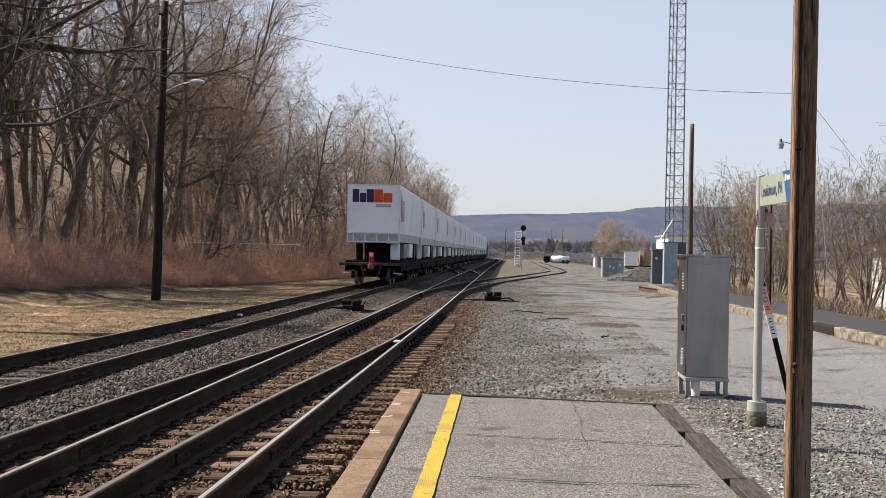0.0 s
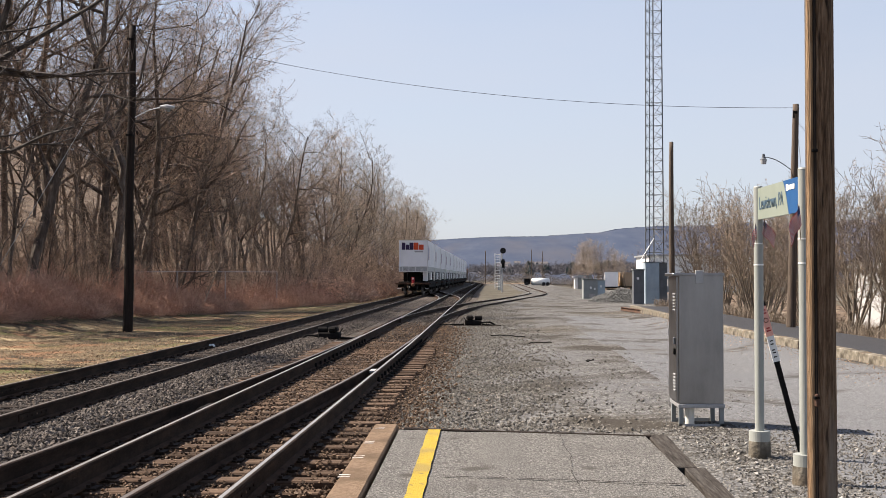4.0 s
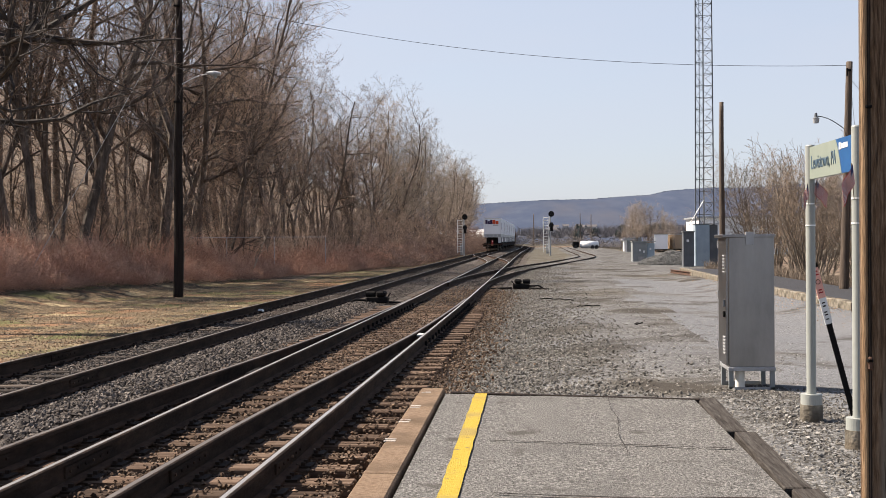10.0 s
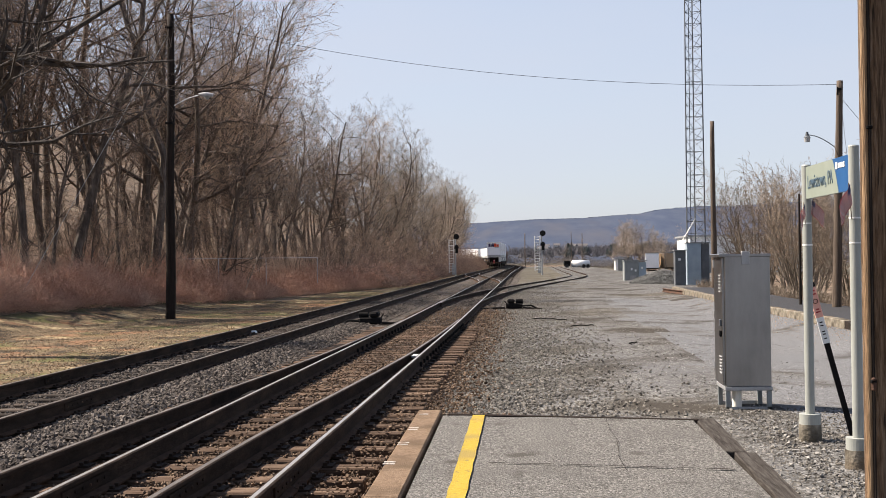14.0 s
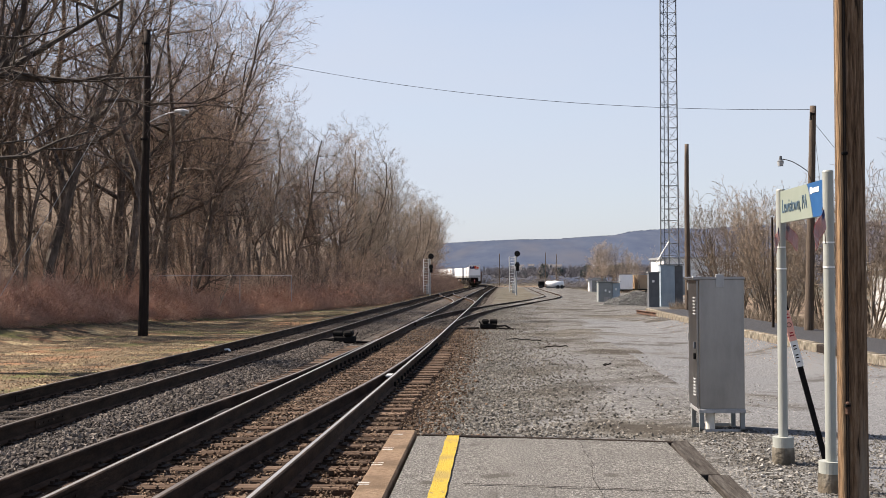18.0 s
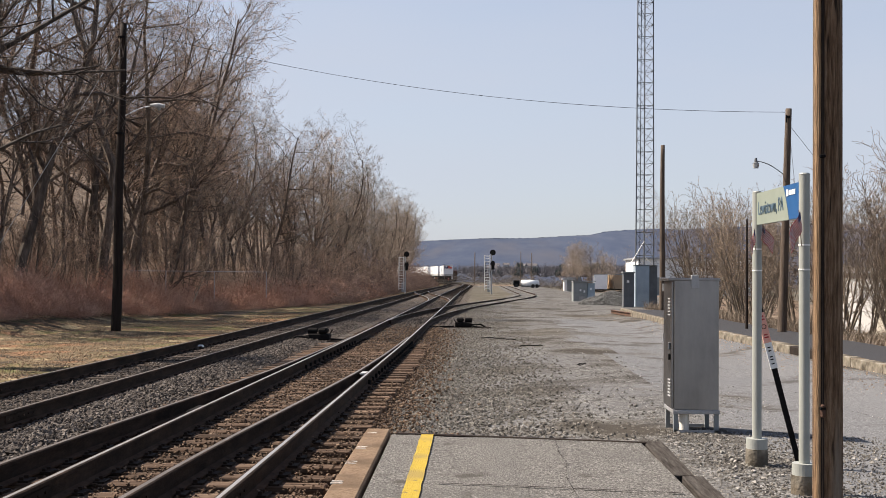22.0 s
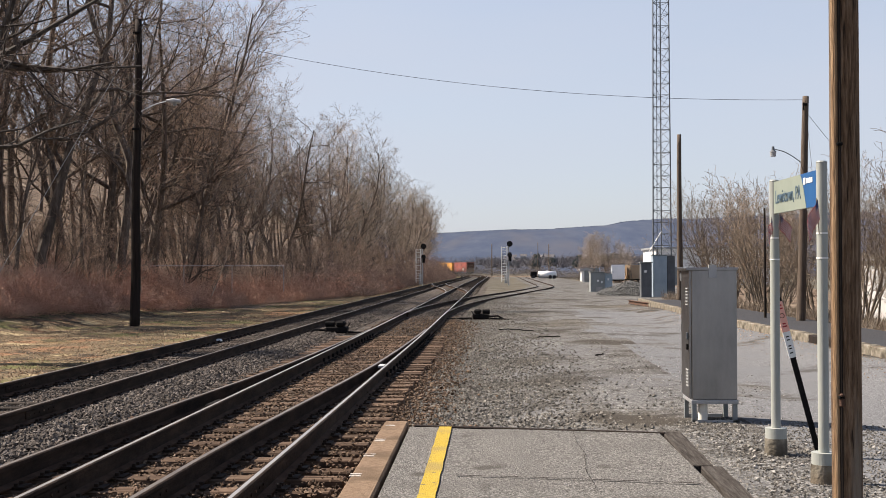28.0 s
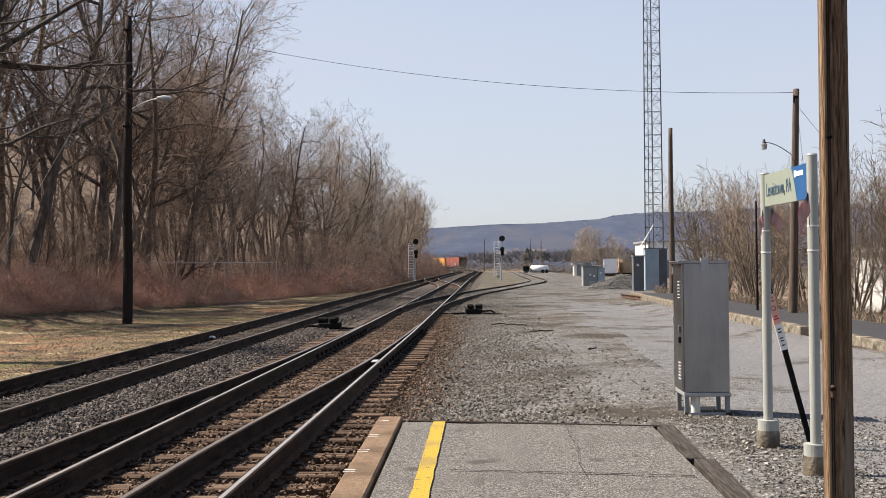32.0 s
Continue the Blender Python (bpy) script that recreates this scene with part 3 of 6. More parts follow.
def land(x, y):
    """Height of the bare ground."""
    xs = x - drift(y)
    bed = -0.243 + 0.03 * smooth_step(y, 12.0, 17.0) - 0.085 * smooth_step(xs, -1.95, -1.75) * (1.0 - smooth_step(y, 22.0, 40.0)) + 0.055 * smooth_step(xs, -5.6, -5.2) * (1.0 - smooth_step(xs, -4.75, -4.4))
    left = -0.42 + 0.16 * max(0.0, -15.0 - x) + 0.22 * max(0.0, -25 - x)
    left = min(left, 34.0) + 0.06 * noise.noise((x * 0.3, y * 0.3, 0))
    yard = -0.045 - 0.03 * (1.0 - smooth_step(x, 1.75, 2.1)) - 0.14 * smooth_step(y, 10.5, 14.5) + 0.02 * noise.noise((x * 0.7, y * 0.5, 3)) - 0.06 * smooth_step(x, 2.7, 4.6) * smooth_step(y, 8.0, 12.0) * (1.0 - smooth_step(x, 5.0, 6.4)) + 0.1 * smooth_step(x, 5.4, 6.7) * smooth_step(y, 8.0, 12.0) * (1.0 - smooth_step(y, 50.0, 58.0))
    right = yard - 3.5 * smooth_step(x, 10.0, 19.0) * (1.0 - smooth_step(y, 95.0, 150.0)) - 1.35 * smooth_step(x, 11.0, 18.0) * smooth_step(y, 120.0, 190.0)
    z = left + (bed - left) * smooth_step(xs, -8.7, -7.6)
    if y < 12.2:
        edge = (-1.25, -1.05)
    else:
        edge = (-1.2, 1.2)
    z = z + (right - z) * smooth_step(xs, *edge)
    if 54 < y < 250 and x > B_MID + drift(y) + 1.3:
        z += 0.11 * smooth_step(y, 54.0, 66.0) * (1.0 - smooth_step(abs(x - side_mid(y)), 1.6, 3.0))
    return z


def zone(x, y):
    xs = x - drift(y)
    if x < -17.5 or (y > 60 and xs < -12.5):
        return 4
    if xs < -7.95 + 0.35 * noise.noise((0, y * 0.4, 5)):
        return 0
    if y > 74 and -0.9 < xs and x < side_mid(y) - 1.5 - 0.3 * noise.noise((1, y * 0.3, 5)) and y < 230:
        return 3
    if xs < -0.62 + 0.3 * noise.noise((3, y * 0.35, 5)):
        return 1
    if 2.9 + 0.9 * noise.noise((x * 0.3, y * 0.25, 21)) < x < 7.0 and 5 < y < 52 + 6 * noise.noise((x * 0.4, 0, 22)):
        return 5
    if x < 8.9 + 0.16 * max(0.0, y - 60.0) and y < 260:
        return 2
    return 4 if y > 100 else 0


def spread(a, b, near, far, grow):
    """Lines from a to b, close together near the first, wider farther on."""
    out, v, s = [a], a, near
    while v < b:
        v += s
        s = min(far, s * grow)
        out.append(v)
    return out


def build_ground():
    xs = [-v for v in reversed(spread(14.0, 3000, 1.0, 300, 1.12))] + [-14 + 0.4 * i for i in range(1, 60)] + spread(10.0, 3000, 0.8, 300, 1.25)
    ys = [-v for v in reversed(spread(3.0, 1500, 2.0, 300, 1.4))] + [-2 + 0.5 * i for i in range(0, 100)] + spread(48.0, 3600, 0.8, 300, 1.06)
    xs = sorted(set(round(v, 3) for v in xs))
    ys = sorted(set(round(v, 3) for v in ys))
    nx = len(xs)
    verts = [(x, y, land(x, y)) for y in ys for x in xs]
    faces, kinds = [], []
    for j in range(len(ys) - 1):
        for i in range(nx - 1):
            faces.append((j * nx + i, j * nx + i + 1, (j + 1) * nx + i + 1, (j + 1) * nx + i))
            cx, cy = (xs[i] + xs[i + 1]) / 2, (ys[j] + ys[j + 1]) / 2
            kinds.append(3 if cy > 330 or cx > 40 else zone(cx, cy))
    ob = raw("ground", verts, faces, "grass")
    for m in ("ballast_bed", "gravel", "far_ground", "leaf_floor", "fine_gravel"):
        ob.data.materials.append(M[m])
    ob.data.polygons.foreach_set("material_index", kinds)
    ob.data.polygons.foreach_set("use_smooth", [True] * len(faces))
    return tagged(ob, "dry grass, grey ballast and gravel yard ground", "ground", kind="structure")


ground = build_ground()


# ---- rails and ties ----
def rail_section(h=0.185, s=1.0):
    return [(-0.075, -h), (-0.075, -h + 0.012), (-0.012, -h + 0.03), (-0.01, -0.045), (-0.036, -0.034), (-0.036, -0.006), (-0.028, 0.0),
            (0.028, 0.0), (0.036, -0.006), (0.036, -0.034), (0.01, -0.045), (0.012, -h + 0.03), (0.075, -h + 0.012), (0.075, -h)]


def sweep(points, section):
    verts, faces, k = [], [], len(section)
    for i, (x, y, z) in enumerate(points):
        a = points[max(0, i - 1)]
        b = points[min(len(points) - 1, i + 1)]
        d = Vector((b[0] - a[0], b[1] - a[1])).normalized()
        for u, w in section:
            verts.append((x + d.y * u, y - d.x * u, z + w))
    for i in range(len(points) - 1):
        for j in range(k):
            j2 = (j + 1) % k
            faces.append((i * k + j, (i + 1) * k + j, (i + 1) * k + j2, i * k + j2))
    faces += [tuple(range(k)), tuple(reversed(range((len(points) - 1) * k, len(points) * k)))]
    return verts, faces


def rail(points, parent, shine, name="rail"):
    v, f = sweep(points, rail_section())
    ob = raw(name, v, f, "rail", parent)
    w = 0.0165 if shine == "rail_head" else 0.02
    hv, hf = sweep([(x, y, z + 0.0015) for x, y, z in points], [(-w, -0.002), (-w, 0.0005), (w, 0.0005), (w, -0.002)])
    for s in (-1, 1):
        fv, ff = sweep(points, [(s * 0.078, -0.186), (s * 0.078, -0.171), (s * 0.02, -0.152), (s * 0.02, -0.186)][::s])
        raw("rail_foot", fv, ff, "rail_rust", ob, "rusty rail foot")
    raw("running_surface", hv, hf, shine, ob, "worn running surface")
    return ob


def along(x0, y0, y1, step=2.0, far=8.0):
    ys, y = [], y0
    while y < y1:
        ys.append(y)
        y += step if y < 60 else far
    ys.append(y1)
    return [(x0 + drift(y), y, 0.0) for y in ys]


track_a = thing("track_a", label="railway track with brown rails on timber ties", category="railway track", kind="structure")
track_b = thing("track_b", label="railway track with bright worn rails and turnouts", category="railway track", kind="structure")
siding = thing("siding", label="rusty siding track curving off into the yard", category="railway track", kind="structure")
for s in (-0.5, 0.5):
    rail(along(A_MID + s * GAUGE, -12, 460), track_a, "rail_dull")
    rail(along(B_MID + s * GAUGE, -12, 460), track_b, "rail_head")


SHIFT = ((-20.0, 0.78), (4.0, 0.74), (8.0, 0.70), (10.0, 0.66), (12.0, 0.585), (14.5, 0.46), (17.0, 0.33), (20.0, 0.205), (24.0, 0.125), (28.0, 0.085), (31.5, 0.072))


def shift(y):
    """The second pair of rails beside the main pair: how far to its left."""
    for (a, u), (b, w) in zip(SHIFT, SHIFT[1:]):
        if y <= b:
            return u + (w - u) * (y - a) / (b - a)
    return SHIFT[-1][1]


for s in (-0.5, 0.5):
    rail([(B_MID + s * GAUGE - shift(y), y, -0.002) for y in [-12 + 0.75 * i for i in range(59)]], track_b, "rail_dull", "second_rail")


for s in (-0.5, 0.5):
    rail([(side_mid(y) + s * GAUGE * (1.0 if y > 44.5 else 0.93), y, -0.001) for y in [44 + 2.0 * i for i in range(100)]], siding, "rail_dull")


def cross_mid(y):
    t = min(max((y - 78.0) / 60.0, 0.0), 1.0)
    return (B_MID + (A_MID - B_MID) * t * t * (3 - 2 * t)) + drift(y)


for s in (-0.5, 0.5):
    rail([(cross_mid(y) + s * GAUGE, y, -0.001) for y in [78 + 3.0 * i for i in range(21)]], track_b, "rail_head", "crossover_rail")



def joint_bar(x, y, side, parent, long=0.9):
    """Two bars bolted to a rail's web; bolt heads show on one side."""
    for q in (-1, 1):
        bar = part("joint_bar", boxes((x + q * 0.014 - 0.012, x + q * 0.014 + 0.012, y - long / 2, y + long / 2, -0.135, -0.05), bevel=0.006), "rail_rust" if q != side else "rail", parent)
        for k in range(6):
            yy = y - long / 2 + (k + 0.5) * long / 6
            part("bolt", rods(((x + q * 0.026, yy, -0.09), (x + q * 0.038, yy, -0.09), 0.012), sides=6), "tie_red" if k % 3 == 0 else "rail", bar)


for xx, yy in ((B_MID - GAUGE / 2 - shift(8.4), 8.4), (B_MID - GAUGE / 2, 8.7), (B_MID + GAUGE / 2 - shift(8.6), 8.6), (B_MID + GAUGE / 2, 8.9), (A_MID - GAUGE / 2, 17.0), (A_MID + GAUGE / 2, 14.0)):
    joint_bar(xx, yy, 1, track_a if xx < -4.5 else track_b)
for yy, xx in ((14.9, B_MID - GAUGE / 2 - 0.2),):
    part("heel_block", boxes((xx - 0.07, xx + 0.07, yy - 0.32, yy + 0.32, -0.18, -0.075), bevel=0.02), "black_steel", track_b, "dark switch heel block")
part("joint_strap", boxes((B_MID + GAUGE / 2 - 0.16, B_MID + GAUGE / 2 - 0.05, 19.9, 20.25, -0.06, -0.022), bevel=0.008), "zinc", track_b, "bright worn joint strap")
for k in range(20):
    yy = 19.4 + 0.62 * k
    for xx in (B_MID + GAUGE / 2, B_MID - GAUGE / 2) if k > 4 else (B_MID + GAUGE / 2,):
        br = part("rail_brace", boxes((0.03, 0.18, -0.045, 0.045, -0.188, -0.16), (0.03, 0.07, -0.035, 0.035, -0.16, -0.09), bevel=0.006), "black_steel", track_b)
        br.location = (xx, yy, 0)

TIE_STEP = 0.51


def tie_mesh(long, mat):
    bm = bmesh.new()
    box(bm, -long / 2, long / 2, -0.112, 0.112, -0.375, -0.195, bevel=0.012)
    me = bpy.data.meshes.new("tie")
    bm.to_mesh(me)
    bm.free()
    me.materials.append(M[mat])
    return me


def plate_mesh():
    bm = bmesh.new()
    box(bm, -0.17, 0.17, -0.095, 0.095, -0.196, -0.178)
    for sx in (-1, 1):
        for sy in (-1, 1):
            box(bm, sx * 0.1 - 0.016, sx * 0.1 + 0.016, sy * 0.055 - 0.016, sy * 0.055 + 0.016, -0.178, -0.152)
    me = bpy.data.meshes.new("tie_plate")
    bm.to_mesh(me)
    bm.free()
    me.materials.append(M["rail"])
    return me


def lay_ties():
    rnd = random.Random(4)
    meshes = [tie_mesh(2.62, "tie"), tie_mesh(3.3, "tie_red")]
    plate = plate_mesh()
    for mid, parent, wide in ((A_MID, track_a, False), (B_MID, track_b, True)):
        y, n = 3.0, 0
        rest = bmesh.new()
        while y < 300:
            x = mid + drift(y)
            long = wide and y < 32
            cx = x - (0.34 if long else 0) + rnd.uniform(-0.04, 0.04)
            if n < 130:
                ob = new("tie", meshes[1 if long else 0])
                ob.parent = parent
                ob.matrix_basis = pose(cx, y + rnd.uniform(-0.03, 0.03), rnd.uniform(-0.012, 0.006), 0, 0, rnd.uniform(-1.2, 1.2))
                if y < 34:
                    spots = [x - GAUGE / 2, x + GAUGE / 2] + ([x - GAUGE / 2 - shift(y), x + GAUGE / 2 - shift(y)] if wide and shift(y) > 0.4 else [])
                    for px in spots:
                        p = new("tie_plate", plate)
                        p.parent = ob
                        p.matrix_basis = ob.matrix_basis.inverted() @ pose(px, ob.matrix_basis.translation.y, 0.003)
            else:
                box(rest, cx - 1.31, cx + 1.31, y - 0.11, y + 0.11, -0.33, -0.195)
            y += TIE_STEP if y < 60 else TIE_STEP * 1.5
            n += 1
        tagged(part("far_ties", rest, "tie", parent), kind="stuff")
    rest = bmesh.new()
    y = 62.0
    while y < 230:
        x = side_mid(y)
        box(rest, x - 1.31, x + 1.31, y - 0.11, y + 0.11, -0.33, -0.195)
        y += 0.6
    tagged(part("siding_ties", rest, "tie", siding), kind="stuff")


# ---- platform ----
platform = thing("platform", label="old grey asphalt station platform ending in gravel", category="platform", kind="structure")


def build_platform():
    bm = bmesh.new()
    nx, y0, y1 = 24, -6.0, 11.65
    rows = [y0 + (y1 - y0) * j / 90 for j in range(91)]
    v = [[bm.verts.new((-0.963 + 0.0145 * (11.9 - y) + (2.385 - 0.0105 * (11.9 - y)) * i / nx, y - 0.2 * (i / nx) * (1 if j == 90 else 0) * 2.4 + 0.02 * noise.noise((i * 0.7, y, 1)) * (j == 90),
                        0.05 + 0.008 * noise.noise((i * 0.25, y * 0.6, 2)))) for i in range(nx + 1)] for j, y in enumerate(rows)]
    for j in range(90):
        for i in range(nx):
            bm.faces.new((v[j][i], v[j][i + 1], v[j + 1][i + 1], v[j + 1][i]))
    r = bmesh.ops.extrude_face_region(bm, geom=bm.faces[:])
    bmesh.ops.translate(bm, vec=(0, 0, -0.3), verts=[e for e in r["geom"] if isinstance(e, bmesh.types.BMVert)])
    bmesh.ops.recalc_face_normals(bm, faces=bm.faces)
    part("paving", bm, "asphalt_old", platform, smooth=False)
    # yellow line
    bm = bmesh.new()
    rows = [-6 + 0.06 * j for j in range(294)]
    e = [(bm.verts.new((-0.67 - 0.009 * (y - 11.6) + 0.009 * noise.noise((y * 3, 0, 0)), y, 0.0625)), bm.verts.new((-0.545 - 0.009 * (y - 11.6) + 0.009 * noise.noise((y * 3, 9, 0)), y, 0.0625))) for y in rows]
    for a, b in zip(e, e[1:]):
        bm.faces.new((a[0], a[1], b[1], b[0]))
    part("yellow_line", bm, "yellow", platform, "worn yellow safety line")
    # edging slabs along the track
    y = -6.0
    for long in (3.3, 3.3, 3.3, 3.6, 4.4):
        bm = bmesh.new()
        box(bm, -1.23, -0.99, y + 0.008, y + long - 0.008, -0.25, 0.075, bevel=0.014)
        for q in bm.verts:
            q.co.x += (0.015 if q.co.x < -1.1 else 0.0145) * (11.9 - q.co.y)
        part("edging_slab", bm, "kerb", platform, "brown concrete edging slab")
        y += long
    # white paint dashes on the edging
    for y, w in ((11.55, 0.05), (10.6, 0.04), (10.5, 0.04), (9.75, 0.035), (9.65, 0.035), (8.8, 0.035), (8.72, 0.035)):
        bm = bmesh.new()
        box(bm, -1.19, -1.1, y - w / 2, y + w / 2, 0.07, 0.0775)
        part("paint_dash", bm, "worn_white", platform)
    # dark joint board across the end
    bm = bmesh.new()
    box(bm, -1.2, 1.24, -0.03, 0.03, -0.12, 0.058, bevel=0.008)
    bmesh.ops.transform(bm, matrix=pose(0.26, 11.5, 0, 0, 0, -11.0), verts=bm.verts)
    part("end_board", bm, "pole_dark", platform, "dark end board")
    # timbers along the outer side
    for x, y, long, w, turn in ((1.535, 10.42, 1.95, 0.18, -1.2), (1.565, 8.36, 2.1, 0.17, -1.0), (1.59, 6.15, 2.25, 0.17, 0.3), (1.6, 3.85, 2.3, 0.17, 0)):
        bm = bmesh.new()
        box(bm, -w / 2, w / 2, -long / 2, long / 2, -0.14, 0.0, bevel=0.008)
        bmesh.ops.subdivide_edges(bm, edges=[e for e in bm.edges if e.calc_length() > long * 0.6], cuts=10, use_grid_fill=True)
        for q in bm.verts:
            q.co += Vector((noise.noise(q.co * 2 + Vector((x, y, 0))), 0, noise.noise(q.co * 2.5 + Vector((5, y, 0))))) * 0.007
        bmesh.ops.transform(bm, matrix=pose(x, y, 0.048, 0, 0, turn), verts=bm.verts)
        part("edge_timber", bm, "old_timber", platform, "weathered grey edge timber")
    # cracks
    for pts in (((-0.41, 8.86), (0.2, 8.78), (0.8, 8.68), (1.42, 8.57)), ((0.62, 11.3), (0.60, 10.6), (0.63, 9.9), (0.58, 9.2), (0.6, 8.3)), ((-0.3, 7.0), (0.5, 6.9), (1.36, 6.95))):
        bm = bmesh.new()
        prev = None
        for (xa, ya), (xb, yb) in zip(pts, pts[1:]):
            for k in range(12):
                t = k / 12
                x, y = xa + (xb - xa) * t, ya + (yb - ya) * t
                o = 0.012 * noise.noise((x * 9, y * 9, 4))
                flat = abs(xb - xa) > abs(yb - ya)
                w = (0.0105 if flat else 0.0022) * (1.0 + noise.noise((x * 5, y * 5, 8)))
                c = [bm.verts.new((x + (0 if flat else o - w), y + (o - w if flat else 0), 0.0625)), bm.verts.new((x + (0 if flat else o + w), y + (o + w if flat else 0), 0.0625))]
                if prev:
                    bm.faces.new((prev[0], prev[1], c[1], c[0]))
                prev = c
        part("crack", bm, "pole_dark", platform)


build_platform()

# ---- raised walkway across the yard ----
walkway = thing("walkway", label="dark asphalt walkway behind a stained concrete kerb", category="pavement", kind="structure")


def kerb_x(y):
    return 6.72 + 0.0021 * max(0.0, 40 - y) ** 2 * 0.6 + 0.012 * max(0, y - 45)


def build_walkway():
    bm = bmesh.new()
    ys = [4 + 1.0 * i for i in range(55)]
    rows = [[bm.verts.new((kerb_x(y) + 0.2 + (2.0) * k / 3, y, 0.095 + 0.01 * noise.noise((k, y * 0.5, 0)))) for k in range(4)] for y in ys]
    for a, b in zip(rows, rows[1:]):
        for k in range(3):
            bm.faces.new((a[k], a[k + 1], b[k + 1], b[k]))
    r = bmesh.ops.extrude_face_region(bm, geom=bm.faces[:])
    bmesh.ops.translate(bm, vec=(0, 0, -0.5), verts=[e for e in r["geom"] if isinstance(e, bmesh.types.BMVert)])
    bmesh.ops.recalc_face_normals(bm, faces=bm.faces)
    part("paving", bm, "asphalt", walkway)
    rnd = random.Random(8)
    y = 6.0
    while y < 58:
        long = rnd.uniform(1.6, 2.6)
        bm = bmesh.new()
        box(bm, -0.02, 0.2, 0.006, long - 0.006, -0.45, rnd.uniform(0.09, 0.11), bevel=0.014)
        bmesh.ops.subdivide_edges(bm, edges=[e for e in bm.edges if e.calc_length() > long * 0.6], cuts=6, use_grid_fill=True)
        for q in bm.verts:
            q.co += Vector((noise.noise(q.co * 2 + Vector((0, y, 0))), 0, noise.noise(q.co * 3 + Vector((0, y, 4))))) * 0.009
        ob = part("kerb_stone", bm, "pole_dark" if 23.6 < y < 26.3 else "concrete", walkway)
        ob.matrix_basis = pose(kerb_x(y), y, 0, 0, 0, math.degrees(math.atan2(kerb_x(y) - kerb_x(y + long), long)))
        y += long


build_walkway()


# ---- equipment cabinet ----
def build_cabinet():
    c = thing("equipment_cabinet", (2.13, 13.75, -0.2), label="tall brushed aluminium equipment cabinet on a steel stand", category="cabinet")
    w, d, z0, z1 = 0.515, 0.62, 0.29, 1.79
    part("body", boxes((0, w, 0, d, z0, z1), bevel=0.006), "aluminium", c)
    part("roof_lip", boxes((-0.07, w + 0.012, -0.012, d + 0.012, z1 - 0.015, z1 + 0.02), bevel=0.006), "aluminium", c)
    bm = boxes((-0.028, 0, 0.02, d - 0.02, z0 + 0.02, z1 - 0.02), bevel=0.004)
    door = part("door", bm, "aluminium", c, "door with louvres and a handle")
    for zc in (1.56, 0.62):
        for k in range(6):
            part("louvre", boxes((-0.038, -0.028, 0.06, 0.22, zc - k * 0.037, zc - k * 0.037 + 0.012)), "zinc", door)
    part("handle", boxes((-0.055, -0.028, 0.06, 0.085, 0.98, 1.06), bevel=0.004), "dark_paint", door)
    part("padlock", boxes((-0.055, -0.03, 0.05, 0.1, 0.86, 0.93), bevel=0.006), "black_steel", door)
    for zc in (0.45, 1.05, 1.65):
        part("hinge", rods(((-0.03, d - 0.02, zc), (-0.03, d - 0.02, zc + 0.09), 0.012)), "galvanised", door)
    part("lifting_tab", boxes((0.195, 0.285, -0.016, 0.02, z1 - 0.1, z1 + 0.05), bevel=0.003), "galvanised", c)
    part("base_rail", boxes((-0.01, w + 0.01, -0.015, d + 0.01, z0 - 0.045, z0), bevel=0.004), "galvanised", c)
    for lx in (0.0, w - 0.05):
        for ly in (0.0, d - 0.05):
            part("leg", boxes((lx, lx + 0.05, ly, ly + 0.012, -0.05, z0 - 0.045), (lx, lx + 0.012, ly + 0.012, ly + 0.05, -0.05, z0 - 0.045)), "grey_paint", c)
    part("foot_rail", boxes((0, w, 0.0, 0.012, 0.0, 0.06)), "galvanised", c)
    part("foot_rail", boxes((0, w, d - 0.012, d, 0.0, 0.06)), "galvanised", c)
    part("conduit", rods(((0.14, 0.12, -0.1), (0.14, 0.12, z0 - 0.02), 0.055), sides=20), "pvc", c, "white plastic conduit")
    for k in range(4):
        part("bolt", rods(((0.04 + k * 0.145, -0.014, z0 - 0.022), (0.04 + k * 0.145, -0.024, z0 - 0.022), 0.012), sides=6), "galvanised", c)


build_cabinet()


# ---- station sign on two posts, with flags ----
def flag(at, turn, tilt, size=0.62):
    f = thing("small_flag", at, turn, label="small striped flag on a thin stick tied to a post", category="flag", group="flags on the sign")
    f.scale = (size, size, size)
    part("stick", rods(((0, 0, -0.28), (0.03, 0, 0.1), 0.005), sides=6), "pole_wood", f)

    def cloth(u0, u1, v0, v1):
        bm = bmesh.new()
        g = []
        for i in range(9):
            u = u0 + (u1 - u0) * i / 8
            row = []
            for j in range(3):
                v = v0 + (v1 - v0) * j / 2
                row.append(bm.verts.new((0.015 + u * math.cos(radians(tilt)) - v * 0.12, 0.03 * math.sin(u * 26 + v * 7) * min(1, u * 8), 0.09 - v - u * math.sin(radians(tilt)))))
            g.append(row)
        for i in range(8):
            for j in range(2):
                bm.faces.new((g[i][j], g[i + 1][j], g[i + 1][j + 1], g[i][j + 1]))
        r = bmesh.ops.extrude_face_region(bm, geom=bm.faces[:])
        bmesh.ops.translate(bm, vec=(0, 0.002, 0), verts=[e for e in r["geom"] if isinstance(e, bmesh.types.BMVert)])
        return bm
    s = 0.205 / 13
    for k in range(13):
        u0 = 0.07 if k < 5 else 0.0
        part("stripe", cloth(u0, 0.28, k * s, (k + 1) * s), "flag_red" if k % 2 == 0 else "flag_white", f)
    canton = part("canton", cloth(0.0, 0.07, 0, 5 * s), "flag_navy", f, "navy corner with white dots")
    for i in range(2):
        for j in range(2):
            part("star", cloth(0.012 + i * 0.03, 0.022 + i * 0.03, 0.012 + j * 0.033, 0.022 + j * 0.033), "flag_white", canton).location = (0, -0.003, 0)


